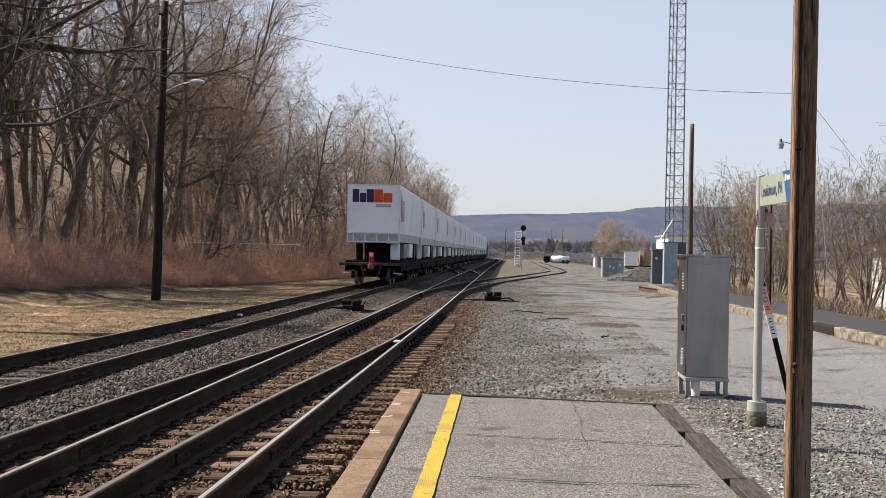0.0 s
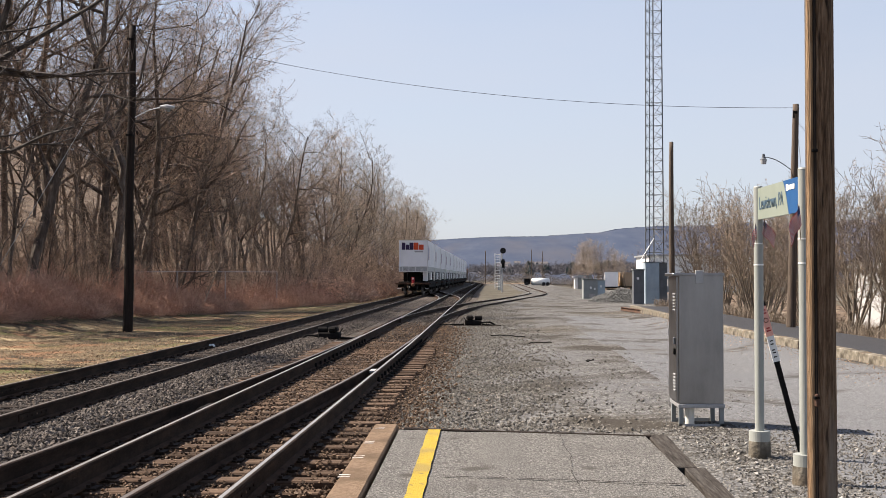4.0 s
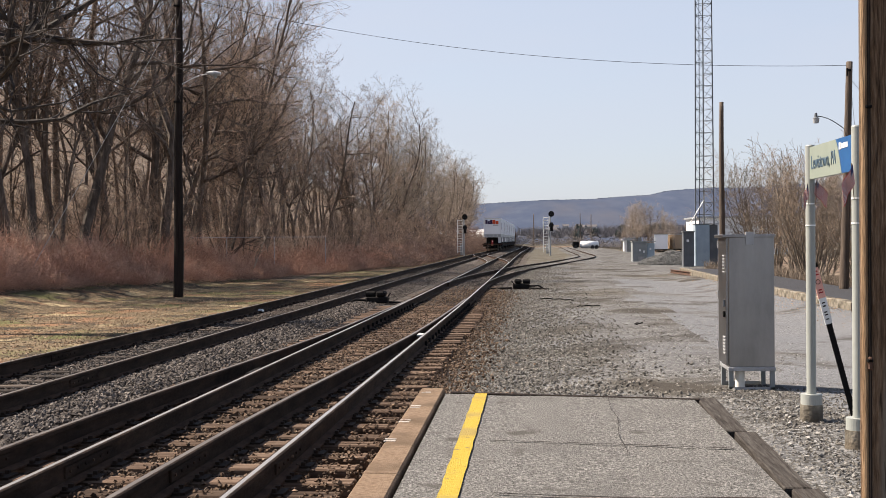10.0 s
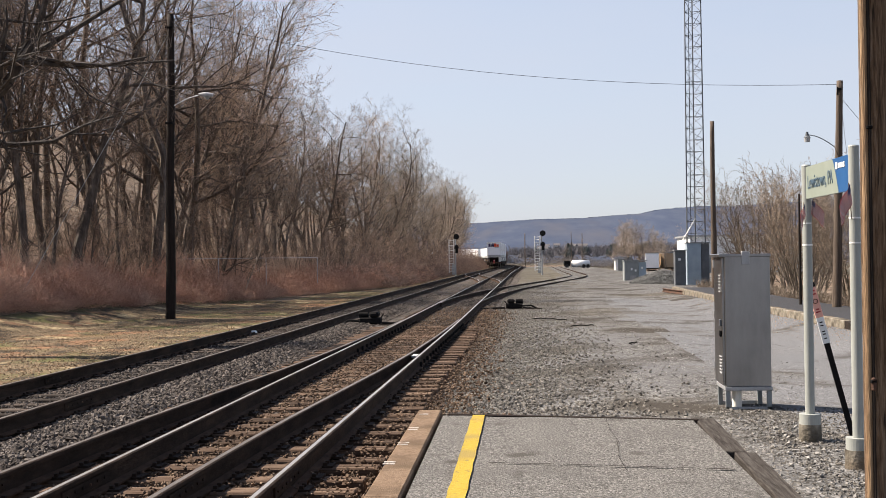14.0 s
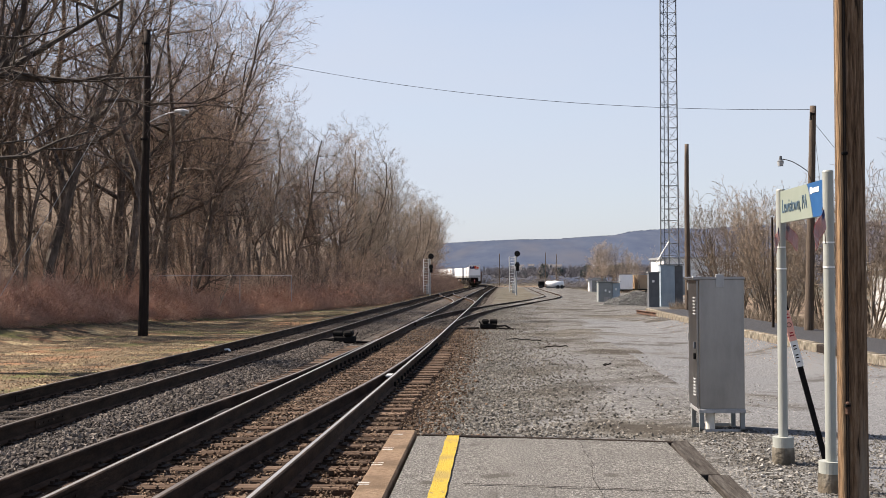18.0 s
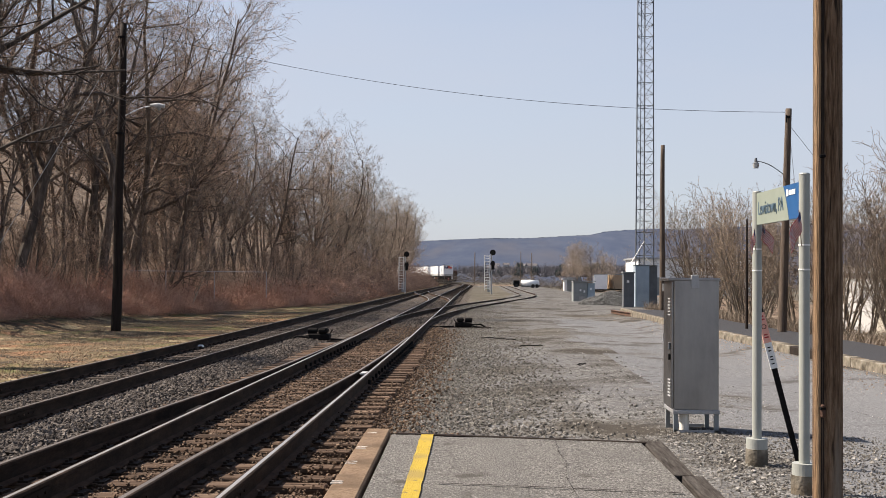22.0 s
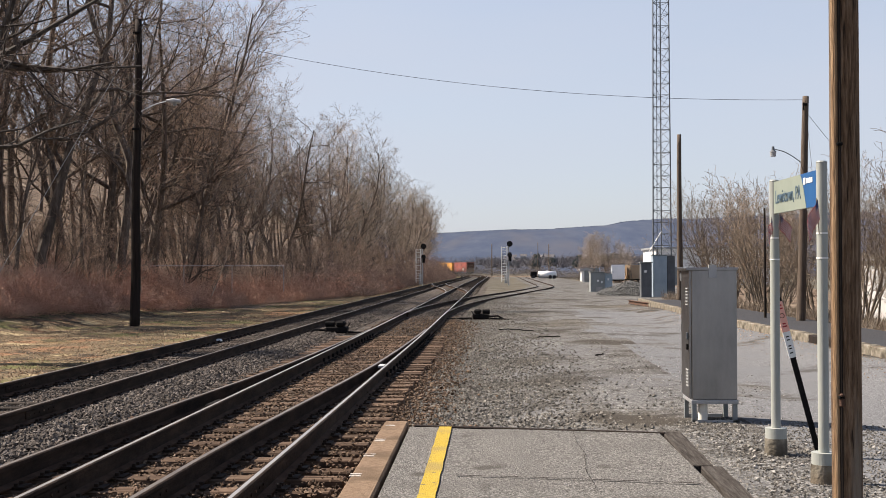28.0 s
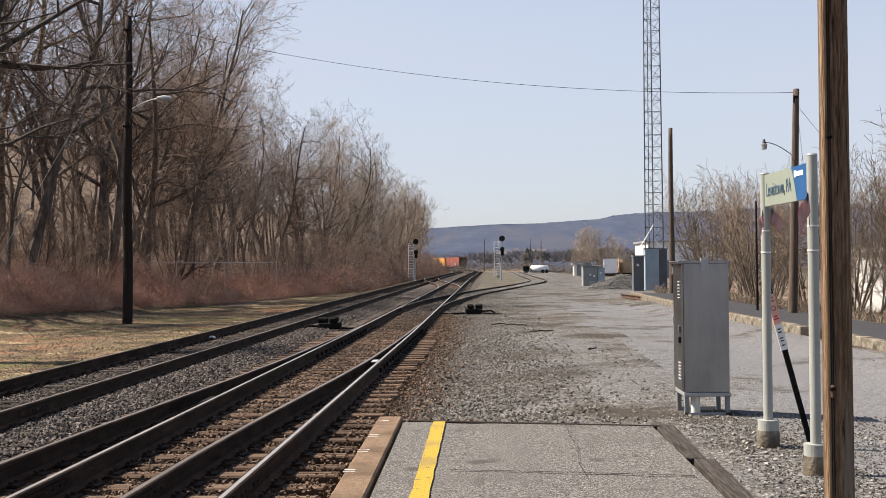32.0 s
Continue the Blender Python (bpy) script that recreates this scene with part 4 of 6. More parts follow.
def build_sign():
    s = thing("station_sign", label="grey-green station name sign between two round posts", category="sign")
    P1, P2 = Vector((2.36, 10.62, 0)), Vector((2.40, 9.22, 0))
    for p, top in ((P1, 2.37), (P2, 2.41)):
        bm = bmesh.new()
        rod(bm, (p.x, p.y, 0.0), (p.x, p.y, top), 0.041, 0.041, sides=24)
        post = part("post", bm, "post_paint", s)
        part("post_cap", rods(((p.x, p.y, top), (p.x, p.y, top + 0.012), 0.043, 0.036), sides=24), "post_paint", post)
        part("sleeve", rods(((p.x, p.y, 0.1), (p.x, p.y, 0.19), 0.092), sides=28), "post_paint", post, "round base sleeve")
        bm = bmesh.new()
        rod(bm, (p.x, p.y, -0.25), (p.x, p.y, 0.1), 0.105, 0.097, sides=28)
        for v in bm.verts:
            v.co += Vector((noise.noise(v.co * 9), noise.noise(v.co * 9 + Vector((4, 0, 0))), 0)) * 0.008
        part("footing", bm, "concrete", post, "rough concrete footing")
        for z in (1.86, 1.67):
            part("tie_band", rods(((p.x, p.y, z), (p.x, p.y, z + 0.012), 0.0445), sides=20), "white_paint", post)
    d = P2 - P1
    L = d.length
    ang = math.atan2(d.y, d.x)
    m = Matrix.Translation((P1.x, P1.y, 0)) @ Matrix.Rotation(ang, 4, "Z")

    def panel(shape, t, mat, name, label=""):
        bm = bmesh.new()
        vs = [bm.verts.new((u, -t, w)) for u, w in shape]
        bm.faces.new(vs)
        r = bmesh.ops.extrude_face_region(bm, geom=bm.faces[:])
        bmesh.ops.translate(bm, vec=(0, 2 * t, 0), verts=[e for e in r["geom"] if isinstance(e, bmesh.types.BMVert)])
        bmesh.ops.recalc_face_normals(bm, faces=bm.faces)
        bmesh.ops.transform(bm, matrix=m, verts=bm.verts)
        return part(name, bm, mat, s, label)
    z0, z1 = 2.08, 2.36
    c = [(0.62 + 0.13 * (k / 8) ** 0.7, z1 + (z0 - z1) * k / 8) for k in range(9)]
    u0, u1 = 0.04, L - 0.04
    face = [(u0, z0), (u0, z1)] + [(u0 + (u1 - u0) * q, w) for q, w in c]
    panel(face, 0.014, "sign_face", "name_panel", "grey-green name panel")
    blue = [(u1, z1), (u1, z0)] + [(u0 + (u1 - u0) * (q + 0.006), w) for q, w in reversed(c)]
    panel(blue, 0.014, "sign_blue", "blue_panel", "blue end panel with a white mark")
    tm = m @ Matrix.Translation((u0 + 0.06, -0.0165, 2.165)) @ Matrix.Rotation(radians(90), 4, "X")
    text_mesh("lettering", "Lewistown, PA", 0.165, "letter_blue", s, tm, squeeze=0.78, bold=0.0)
    # the operator's mark as plain shapes
    for u, w, z, h in ((0.97, 0.05, 2.27, 0.055), (1.04, 0.035, 2.275, 0.04), (1.085, 0.035, 2.275, 0.04), (1.13, 0.035, 2.275, 0.04), (1.175, 0.04, 2.275, 0.04)):
        bm = boxes((u, u + w, -0.018, -0.0145, z, z + h))
        bmesh.ops.transform(bm, matrix=m, verts=bm.verts)
        part("white_mark", bm, "white_paint", s)


build_sign()
flag((2.39, 10.57, 2.02), 8, 48, 0.6)
flag((2.335, 10.57, 2.0), 190, 72, 0.5)
flag((2.365, 9.17, 2.06), 190, 62, 0.72)


# ---- near wooden pole ----
def build_near_pole():
    p = thing("wooden_pole", (1.682, 6.11, 0), label="weathered brown wooden pole with a conduit strip", category="pole")
    bm = bmesh.new()
    n = 40
    rings = []
    for j in range(60):
        z = -0.1 + j * 0.1
        ring = []
        for i in range(n):
            a = 2 * math.pi * i / n
            r = 0.0745 - 0.0009 * z + 0.0022 * noise.noise((math.cos(a) * 3, math.sin(a) * 3, z * 0.4)) + 0.0012 * noise.noise((math.cos(a) * 12, math.sin(a) * 12, z * 0.6))
            ring.append(bm.verts.new((r * math.cos(a), r * math.sin(a), z)))
        rings.append(ring)
    for a, b in zip(rings, rings[1:]):
        for i in range(n):
            bm.faces.new((a[i], a[(i + 1) % n], b[(i + 1) % n], b[i]))
    part("shaft", bm, "pole_wood", p, smooth=True)
    part("cable_strip", rods(((-0.06, -0.044, -0.1), (-0.057, -0.044, 5.8), 0.02), sides=14), "strip_wood", p, "tan wooden cover strip")
    # dark rod added in place of the dark groove beside the strip
    part("ground_wire", rods(((-0.044, -0.06, -0.1), (-0.04, -0.06, 5.8), 0.009), sides=8), "pole_dark", p)
    for z in (0.94, 2.215, 3.5):
        part("clip", boxes((-0.06, -0.03, -0.076, -0.055, z, z + 0.018), bevel=0.004), "black_steel", p)
    part("splice", boxes((-0.056, -0.03, -0.076, -0.055, 0.9, 0.97), bevel=0.008), "rust_and_shade", p)


build_near_pole()


# ---- leaning cable marker ----
def build_marker():
    k = thing("cable_marker", (2.79, 10.85, -0.06), label="leaning black cable marker post with an orange top", category="marker post")
    k.matrix_basis = pose(2.79, 10.85, -0.06, 0, -14.5, 0)
    part("post", boxes((-0.024, 0.024, -0.006, 0.006, -0.2, 0.88), (-0.024, -0.019, 0.006, 0.014, -0.2, 0.88), (0.019, 0.024, 0.006, 0.014, -0.2, 0.88)), "black_steel", k)
    part("white_label", boxes((-0.033, 0.033, -0.008, 0.006, 0.88, 1.12)), "white_paint", k, "white label with black marks")
    part("orange_label", boxes((-0.035, 0.035, -0.009, 0.007, 1.12, 1.41), bevel=0.002), "marker_orange", k, "faded orange warning label")
    for z, w in ((1.36, 0.04), (1.33, 0.045), (1.19, 0.03), (1.165, 0.04)):
        part("print", boxes((-w / 2, w / 2, -0.0105, -0.009, z, z + 0.012)), "flag_red", k)
    bm = tube([(0.02 * math.cos(6.283 * i / 16), -0.0098, 1.27 + 0.02 * math.sin(6.283 * i / 16)) for i in range(17)], [0.003] * 17, 5)
    part("round_mark", bm, "black_steel", k)
    for z in (0.92, 0.96, 0.985, 1.04, 1.07):
        part("print", boxes((-0.016, 0.012, -0.0095, -0.008, z, z + 0.011)), "black_steel", k)
    part("wire_loop", tube([(0.03 * math.cos(3.14159 * i / 10), 0.0, 1.42 + 0.055 * math.sin(3.14159 * i / 10)) for i in range(11)], [0.006] * 11, 6), "black_steel", k)
    part("tip", boxes((-0.036, 0.036, -0.01, 0.008, 1.40, 1.425)), "black_steel", k)


build_marker()


# ---- utility poles, wires, lamps ----
def utility_pole(at, high, r, mat, label, lean=0.0, turn=0.0):
    p = thing("utility_pole", at, label=label, category="pole", group="utility poles")
    zs = [-0.3 + (high + 0.3) * j / 16 for j in range(17)]
    bm = tube([(lean * z + 0.012 * r * 6 * math.sin(z * 0.9), 0.02 * math.sin(z), z) for z in zs], [r * (1 - 0.35 * j / 16) for j in range(17)], 16)
    part("shaft", bm, mat, p, smooth=True)
    return p


def lamp_arm(p, x0, z0, reach, rise, mat, hanging):
    pts = [Vector((x0 + reach * t, 0, z0 + rise * math.sin(t * 1.5) / math.sin(1.5))) for t in [i / 8 for i in range(9)]]
    arm = part("lamp_arm", tube(pts, [0.02 if not hanging else 0.014] * len(pts), 8), mat, p)
    e = pts[-1]
    s = 1 if reach > 0 else -1
    if hanging:
        e = e + Vector((0.05 * s, 0, 0))
        part("lamp_cap", rods((e + Vector((0, 0, 0.09)), e + Vector((0, 0, -0.02)), 0.035, 0.05), (e + Vector((0, 0, -0.02)), e + Vector((0, 0, -0.07)), 0.05, 0.1), sides=16), "dark_paint", arm)
        part("lamp_glass", rods((e + Vector((0, 0, -0.07)), e + Vector((0, 0, -0.2)), 0.095, 0.075), sides=16), "zinc", arm)
    else:
        part("lamp_head", rods((e + Vector((-0.05, 0, 0.03)), e + Vector((0.2, 0, 0.02)), 0.05, 0.1), (e + Vector((0.2, 0, 0.02)), e + Vector((0.46, 0, 0.0)), 0.1, 0.06), sides=12), "zinc", arm)
        part("lamp_glass", rods((e + Vector((0.26, 0, -0.03)), e + Vector((0.26, 0, -0.15)), 0.1, 0.05), sides=14), "grey_paint", arm)


pl = utility_pole((-12.98, 41.4, -0.45), 10.95, 0.18, "pole_dark", "tall dark creosoted utility pole with a lamp arm", lean=0.012)
lamp_arm(pl, 0.12, 7.62, 1.05, 0.4, "white_paint", False)
part("bracket", boxes((-0.05, 0.2, -0.2, -0.1, 7.0, 7.07)), "black_steel", pl)
part("wire_hook", boxes((-0.02, 0.22, -0.2, -0.1, 10.42, 10.48)), "black_steel", pl)
pr = utility_pole((8.56, 34.5, 0.05), 6.5, 0.135, "pole_grey", "leaning brown utility pole with a lamp arm", lean=0.03)
lamp_arm(pr, 0.1, 4.55, -0.8, 0.42, "grey_paint", True)
part("insulator_bracket", boxes((0.08, 0.2, -0.14, -0.08, 6.22, 6.28), (0.07, 0.11, -0.17, -0.12, 6.08, 6.3)), "black_steel", pr)
utility_pole((8.55, 57.2, 0.05), 7.98, 0.15, "pole_grey", "plain brown utility pole without fittings")
utility_pole((8.02, 36.6, 0.05), 3.4, 0.045, "pole_dark", "thin dark post beside the walkway")


def wire(points, r, label, mat="black_steel"):
    bm = tube(points, [r] * len(points), 6)
    return tagged(part("overhead_wire", bm, mat), label, "wire")


def sagging(a, b, sag, n=40):
    a, b = Vector(a), Vector(b)
    return [a.lerp(b, i / n) + Vector((0, 0, -4 * sag * (i / n) * (1 - i / n))) for i in range(n + 1)]


wire(sagging((-12.9, 41.4, 10.4), (8.75, 34.5, 6.45), 0.75), 0.0065, "thin overhead wire between two poles")
wire(sagging((8.75, 34.5, 6.1), (11.9, 34.9, 2.4), 0.05), 0.007, "thin service wire from a pole", "zinc")
wire(sagging((8.75, 34.5, 6.2), (9.35, 34.6, 0.1), 0.0, 4), 0.006, "thin guy wire beside a pole", "zinc")
wire(sagging((-12.95, 41.3, 9.7), (-18.6, 41.0, 0.0), 0.0, 4), 0.011, "pale guy wire running down to the ground", "zinc")


# ---- lattice radio tower and shelters ----
def build_tower():
    t = thing("radio_tower", (10.45, 77.4, -0.2), label="galvanised lattice radio tower with rungs", category="tower")
    r0, high = 0.68, 36.0

    def corner(k, z):
        r = r0 * (1 - 0.28 * z / high)
        a = radians(205 + 120 * k)
        return Vector((r * math.cos(a), r * math.sin(a), z))
    for k in range(3):
        part("leg", rods((corner(k, 0), corner(k, high), 0.045, 0.035), sides=8), "tower_steel", t)
    step = 0.75
    for k in range(3):
        z, i = 0.3, 0
        while z < 26:
            a, b = corner(k, z), corner((k + 1) % 3, z)
            a2, b2 = corner(k, z + step), corner((k + 1) % 3, z + step)
            part("rung", rods((a, b, 0.018), sides=5), "tower_steel", t)
            part("brace", rods((a if i % 2 else b, b2 if i % 2 else a2, 0.016), sides=5), "tower_steel", t)
            z += step
            i += 1
    bm = bmesh.new()
    rod(bm, corner(0, 0) + Vector((0.25, -0.1, 0)), corner(0, high) + Vector((0.2, -0.05, 0)), 0.02, sides=6)
    part("cable_run", bm, "black_steel", t)
    s = thing("equipment_shelter", (9.66, 75.9, -0.3), label="blue-grey metal equipment shelter at the tower foot", category="shelter")
    part("wall", boxes((0, 0.9, 0, 1.1, 0, 2.75), bevel=0.02), "shelter", s)
    part("side_wing", boxes((0.92, 1.42, 0.1, 1.1, 0, 2.72), bevel=0.02), "dark_paint", s)
    part("roof", boxes((-0.04, 1.46, -0.05, 1.15, 2.75, 2.79)), "dark_paint", s)
    part("door_frame", boxes((0.03, 0.87, -0.02, 0, 0.1, 2.65)), "shelter", s)
    part("base", boxes((-0.3, 1.6, -0.4, 1.3, -0.2, 0.06)), "concrete", s)
    part("cable_tray", rods(((-0.5, 0, 2.5), (0.6, 0.2, 4.3), 0.025), ((0.6, 0.2, 4.3), (1.5, 0.3, 2.8), 0.02), sides=6), "galvanised", s)
    s = thing("equipment_shelter", (8.72, 74.2, -0.25), label="dark grey metal equipment cabinet beside a shelter", category="shelter")
    part("body", boxes((0, 0.66, 0, 0.8, 0, 2.2), bevel=0.02), "dark_paint", s)
    part("lid", boxes((-0.05, 0.71, -0.05, 0.85, 2.2, 2.28)), "grey_paint", s)
    part("vent", boxes((0.2, 0.35, -0.015, 0, 1.6, 1.75)), "white_paint", s)
    s = thing("transformer_box", (6.95, 92.0, -0.3), label="grey steel ground transformer box in the yard", category="utility box")
    part("body", boxes((0, 1.1, 0, 1.6, 0, 1.62), bevel=0.03), "grey_paint", s)
    part("body_wing", boxes((1.12, 1.7, 0.2, 1.5, 0, 1.55), bevel=0.03), "shelter", s)
    part("lid", boxes((-0.05, 1.76, -0.05, 1.62, 1.62, 1.68)), "grey_paint", s)
    for x, z in ((0.5, 0.9), (0.8, 0.8), (1.3, 1.0)):
        part("notice", boxes((x, x + 0.13, -0.015, 0, z, z + 0.16)), "white_paint", s)
    part("vent_panel", boxes((0.45, 0.9, -0.02, 0, 0.1, 0.5)), "aluminium", s)


build_tower()


# ---- line-side signals ----
def signal(x, y, z):
    s = thing("railway_signal", (x, y, z), label="railway signal with round black heads on a ladder mast", category="signal", group="railway signals")
    part("mast", rods(((0, 0, -0.4), (0, 0, 4.6), 0.085), sides=12), "zinc", s)
    lad = part("ladder", rods(((-0.75, 0.2, 0.3), (-0.75, 0.2, 4.2), 0.045), ((-0.2, 0.2, 0.3), (-0.2, 0.2, 4.2), 0.04), sides=6), "white_paint", s)
    for k in range(13):
        part("rung", rods(((-0.75, 0.2, 0.5 + k * 0.3), (-0.2, 0.2, 0.5 + k * 0.3), 0.026), sides=6), "white_paint", lad)
    part("platform_rail", boxes((-0.7, 0.1, -0.05, 0.35, 2.6, 2.64), (-0.7, -0.66, -0.05, 0.35, 2.6, 3.4), (-0.7, 0.1, 0.31, 0.35, 3.35, 3.4)), "zinc", s)
    for z0 in (4.5, 3.25):
        bm = bmesh.new()
        rod(bm, (0.14, -0.2, z0), (0.14, -0.16, z0), 0.32 if z0 > 4 else 0.26, sides=24)
        h = part("signal_head", bm, "black_steel", s, "round black signal target")
        if z0 < 4.0:
            part("lower_case", boxes((0.0, 0.32, -0.18, -0.05, 2.6, 3.55)), "black_steel", h)
        for k in range(3):
            a = radians(90 + 120 * k)
            part("lens_hood", rods(((0.14 + 0.13 * math.cos(a), -0.2, z0 + 0.13 * math.sin(a)), (0.14 + 0.13 * math.cos(a), -0.36, z0 + 0.13 * math.sin(a)), 0.075), sides=12), "signal_lens", h)
    part("relay_case", boxes((-0.45, -0.1, 0.3, 0.7, 0.1, 1.3)), "galvanised", s)


signal(0.93, 132, -0.1)
signal(-9.0, 137, -0.25)


def rusty_beam():
    b = thing("rusty_beam", (6.45, 60.1, -0.16), label="rusty steel beam lying at the end of the kerb", category="beam")
    part("beam", boxes((-0.07, 0.07, -6.0, 0, 0, 0.04), (-0.02, 0.02, -6.0, 0, 0.04, 0.15), (-0.07, 0.07, -6.0, 0, 0.15, 0.18)), "rust_and_shade", b).matrix_basis = pose(0, 0, 0, 0, 0, 5)


rusty_beam()


# ---- switch machines and small line-side things ----
def switch_machine(x, y, turn, label):
    s = thing("switch_machine", (x, y, -0.2), turn, label=label, category="switch machine")
    part("case", boxes((-0.3, 0.3, -0.18, 0.18, 0.02, 0.2), bevel=0.03), "black_steel", s)
    part("cover", boxes((-0.24, 0.02, -0.2, 0.2, 0.2, 0.36), bevel=0.05), "black_steel", s)
    part("motor", rods(((0.06, 0, 0.27), (0.32, 0, 0.27), 0.085), sides=16), "black_steel", s)
    part("lever", rods(((0.2, -0.2, 0.15), (0.5, -0.24, 0.1), 0.02), ((-0.2, -0.2, 0.1), (-0.34, -0.22, 0.3), 0.018), sides=8), "black_steel", s)
    part("conduit", rods(((0.3, 0.05, 0.1), (0.62, 0.1, 0.12), 0.03), ((0.62, 0.1, 0.12), (0.85, 0.12, -0.02), 0.03), sides=8), "black_steel", s)
    part("base_bar", boxes((-0.7, 0.9, -0.28, -0.2, -0.06, 0.02), (-0.7, 0.9, 0.2, 0.28, -0.06, 0.02)), "tie", s)
    part("throw_rod", rods(((-0.32, 0, 0.05), (-1.3, 0.05, 0.02), 0.025), sides=8), "black_steel", s)
    part("throw_rod", rods(((0.32, -0.1, 0.05), (1.0, -0.1, 0.0), 0.02), sides=8), "black_steel", s)


switch_machine(-4.62, 33.0, 178, "low black switch machine on the ballast between tracks")
switch_machine(-0.75, 42.5, 2, "low black switch machine beside the turnout")
wl_box = thing("white_marker_stone", (-7.12, 29.2, -0.22), label="small white painted block between the rails", category="block")
part("block", boxes((-0.16, 0.14, -0.1, 0.12, -0.05, 0.1), bevel=0.035), "white_paint", wl_box)
part("block_foot", boxes((-0.22, 0.2, -0.14, 0.16, -0.08, 0.0), bevel=0.03), "leaf_litter", wl_box)
for x, y, turn, long in ((0.9, 30.5, 40, 0.7), (-0.1, 34.5, -35, 1.3), (1.9, 24.0, 80, 0.5)):
    ob = thing("cable_scrap", (x, y, -0.17), turn, label="short black cable scrap lying on the gravel", category="cable")
    part("cable", tube([(long * u, 0.12 * math.sin(u * 5.0) * long, 0.012 + 0.02 * math.sin(u * 9.0) ** 2) for u in [i / 10 for i in range(11)]], [0.014] * 11, 6), "black_steel", ob)


# ---- bare trees ----
def grow(seed, high, spread_out, levels, first=0.25, lean=0.0, stems=1, crook=1.0, girth=1.0, extra=()):
    """Limbs and twigs of a bare tree as lists of (start, end, radius at start, at end, level, stem)."""
    rnd = random.Random(seed)
    segs, stem = [], [0]

    def limb(p, d, long, r, level):
        n = (8, 6, 5, 3, 1)[min(level, 4)]
        rise = (0.12, 0.11, 0.07, 0.05, 0.03)[min(level, 4)]
        pts = [p]
        for i in range(n):
            wob = (0.11, 0.22, 0.24, 0.2, 0.2)[min(level, 4)] * crook
            d = (d + Vector((rnd.gauss(0, wob), rnd.gauss(0, wob), rnd.gauss(0, wob * 0.8) + rise))).normalized()
            q = pts[-1] + d * (long / n)
            ra, rb = r * (1 - 0.8 * i / n), r * (1 - 0.8 * (i + 1) / n)
            segs.append((pts[-1], q, ra, rb, level, stem[0]))
            pts.append(q)
        if level >= len(levels):
            return
        count = levels[level]
        start = first if level == 0 else 0.15
        for k in range(count):
            f = min(start + (1 - start) * (k + rnd.random()) / count, 0.98)
            i = min(int(f * n), n - 1)
            base = pts[i].lerp(pts[i + 1], f * n - i)
            axis = (pts[i + 1] - pts[i]).normalized()
            side = axis.cross(Vector((rnd.gauss(0, 1), rnd.gauss(0, 1), rnd.gauss(0, 1)))).normalized()
            ang = rnd.uniform(0.5, 1.2) if level else rnd.uniform(0.6, 1.25) * spread_out
            nd = (axis * math.cos(ang) + side * math.sin(ang)).normalized()
            sub = long * (rnd.uniform(0.3, 0.56) if level == 0 else rnd.uniform(0.36, 0.66)) * (1.0 - 0.4 * f)
            limb(base, nd, sub, r * (1 - 0.8 * f) * rnd.uniform(0.45, 0.72), level + 1)
        for z, way, reach, thick in (extra if level == 0 else ()):
            i = min(int(z / long * n), n - 1)
            limb(pts[i].lerp(pts[i + 1], min(1.0, z / long * n - i)), Vector(way).normalized(), reach, thick, 1)

    for s in range(stems):
        stem[0] = s
        a = rnd.uniform(0, 6.28)
        off = Vector((math.cos(a), math.sin(a), 0)) * (0.25 if stems > 1 else 0)
        limb(off + Vector((0, 0, -0.5)), Vector((lean + off.x * 1.7, off.y * 1.7, 1)).normalized(), high * rnd.uniform(0.75, 1.0) if stems > 1 else high, high * girth * (0.0125 if stems == 1 else 0.008), 0)
    return segs


def tube_mesh(name, segs, sides, least, mat):
    verts, faces = [], []
    for a, b, ra, rb, level, stem in segs:
        d = b - a
        u = d.orthogonal().normalized()
        w = d.normalized().cross(u)
        k = len(verts)
        for p, r in ((a, max(ra, least)), (b, max(rb, least))):
            for i in range(sides):
                t = 6.2832 * i / sides
                verts.append(p + (u * math.cos(t) + w * math.sin(t)) * r)
        if level >= 4:
            del verts[k + sides:]
            verts.append(b)
        for i in range(sides):
            j = (i + 1) % sides
            faces.append((k + i, k + j, k + sides) if level >= 4 else (k + i, k + j, k + sides + j, k + sides + i))
    me = bpy.data.meshes.new(name)
    me.from_pydata(verts, [], faces)
    me.materials.append(M[mat])
    return me


def tree_kind(seed, high, spread_out, levels, label, twig="twig", name="bare_tree", first=0.25, stems=1, group="woodland trees", least=0.006, crook=1.0, girth=1.0, bark="bark", fine=2, extra=()):
    segs = grow(seed, high, spread_out, levels, first=first, stems=stems, crook=crook, girth=girth, extra=extra)
    t = tagged(new(name), label, "tree" if name == "bare_tree" else "shrub", group)
    wood = [("trunk" if stems == 1 else "stem", [s for s in segs if s[4] <= fine and s[5] == k], 6, bark) for k in range(stems)]
    for nm, pick, sides, mat in wood + [("crown", [s for s in segs if s[4] > fine], 3, twig)]:
        ob = new(nm, tube_mesh(nm, pick, sides, least, mat))
        ob.parent = t
    return t


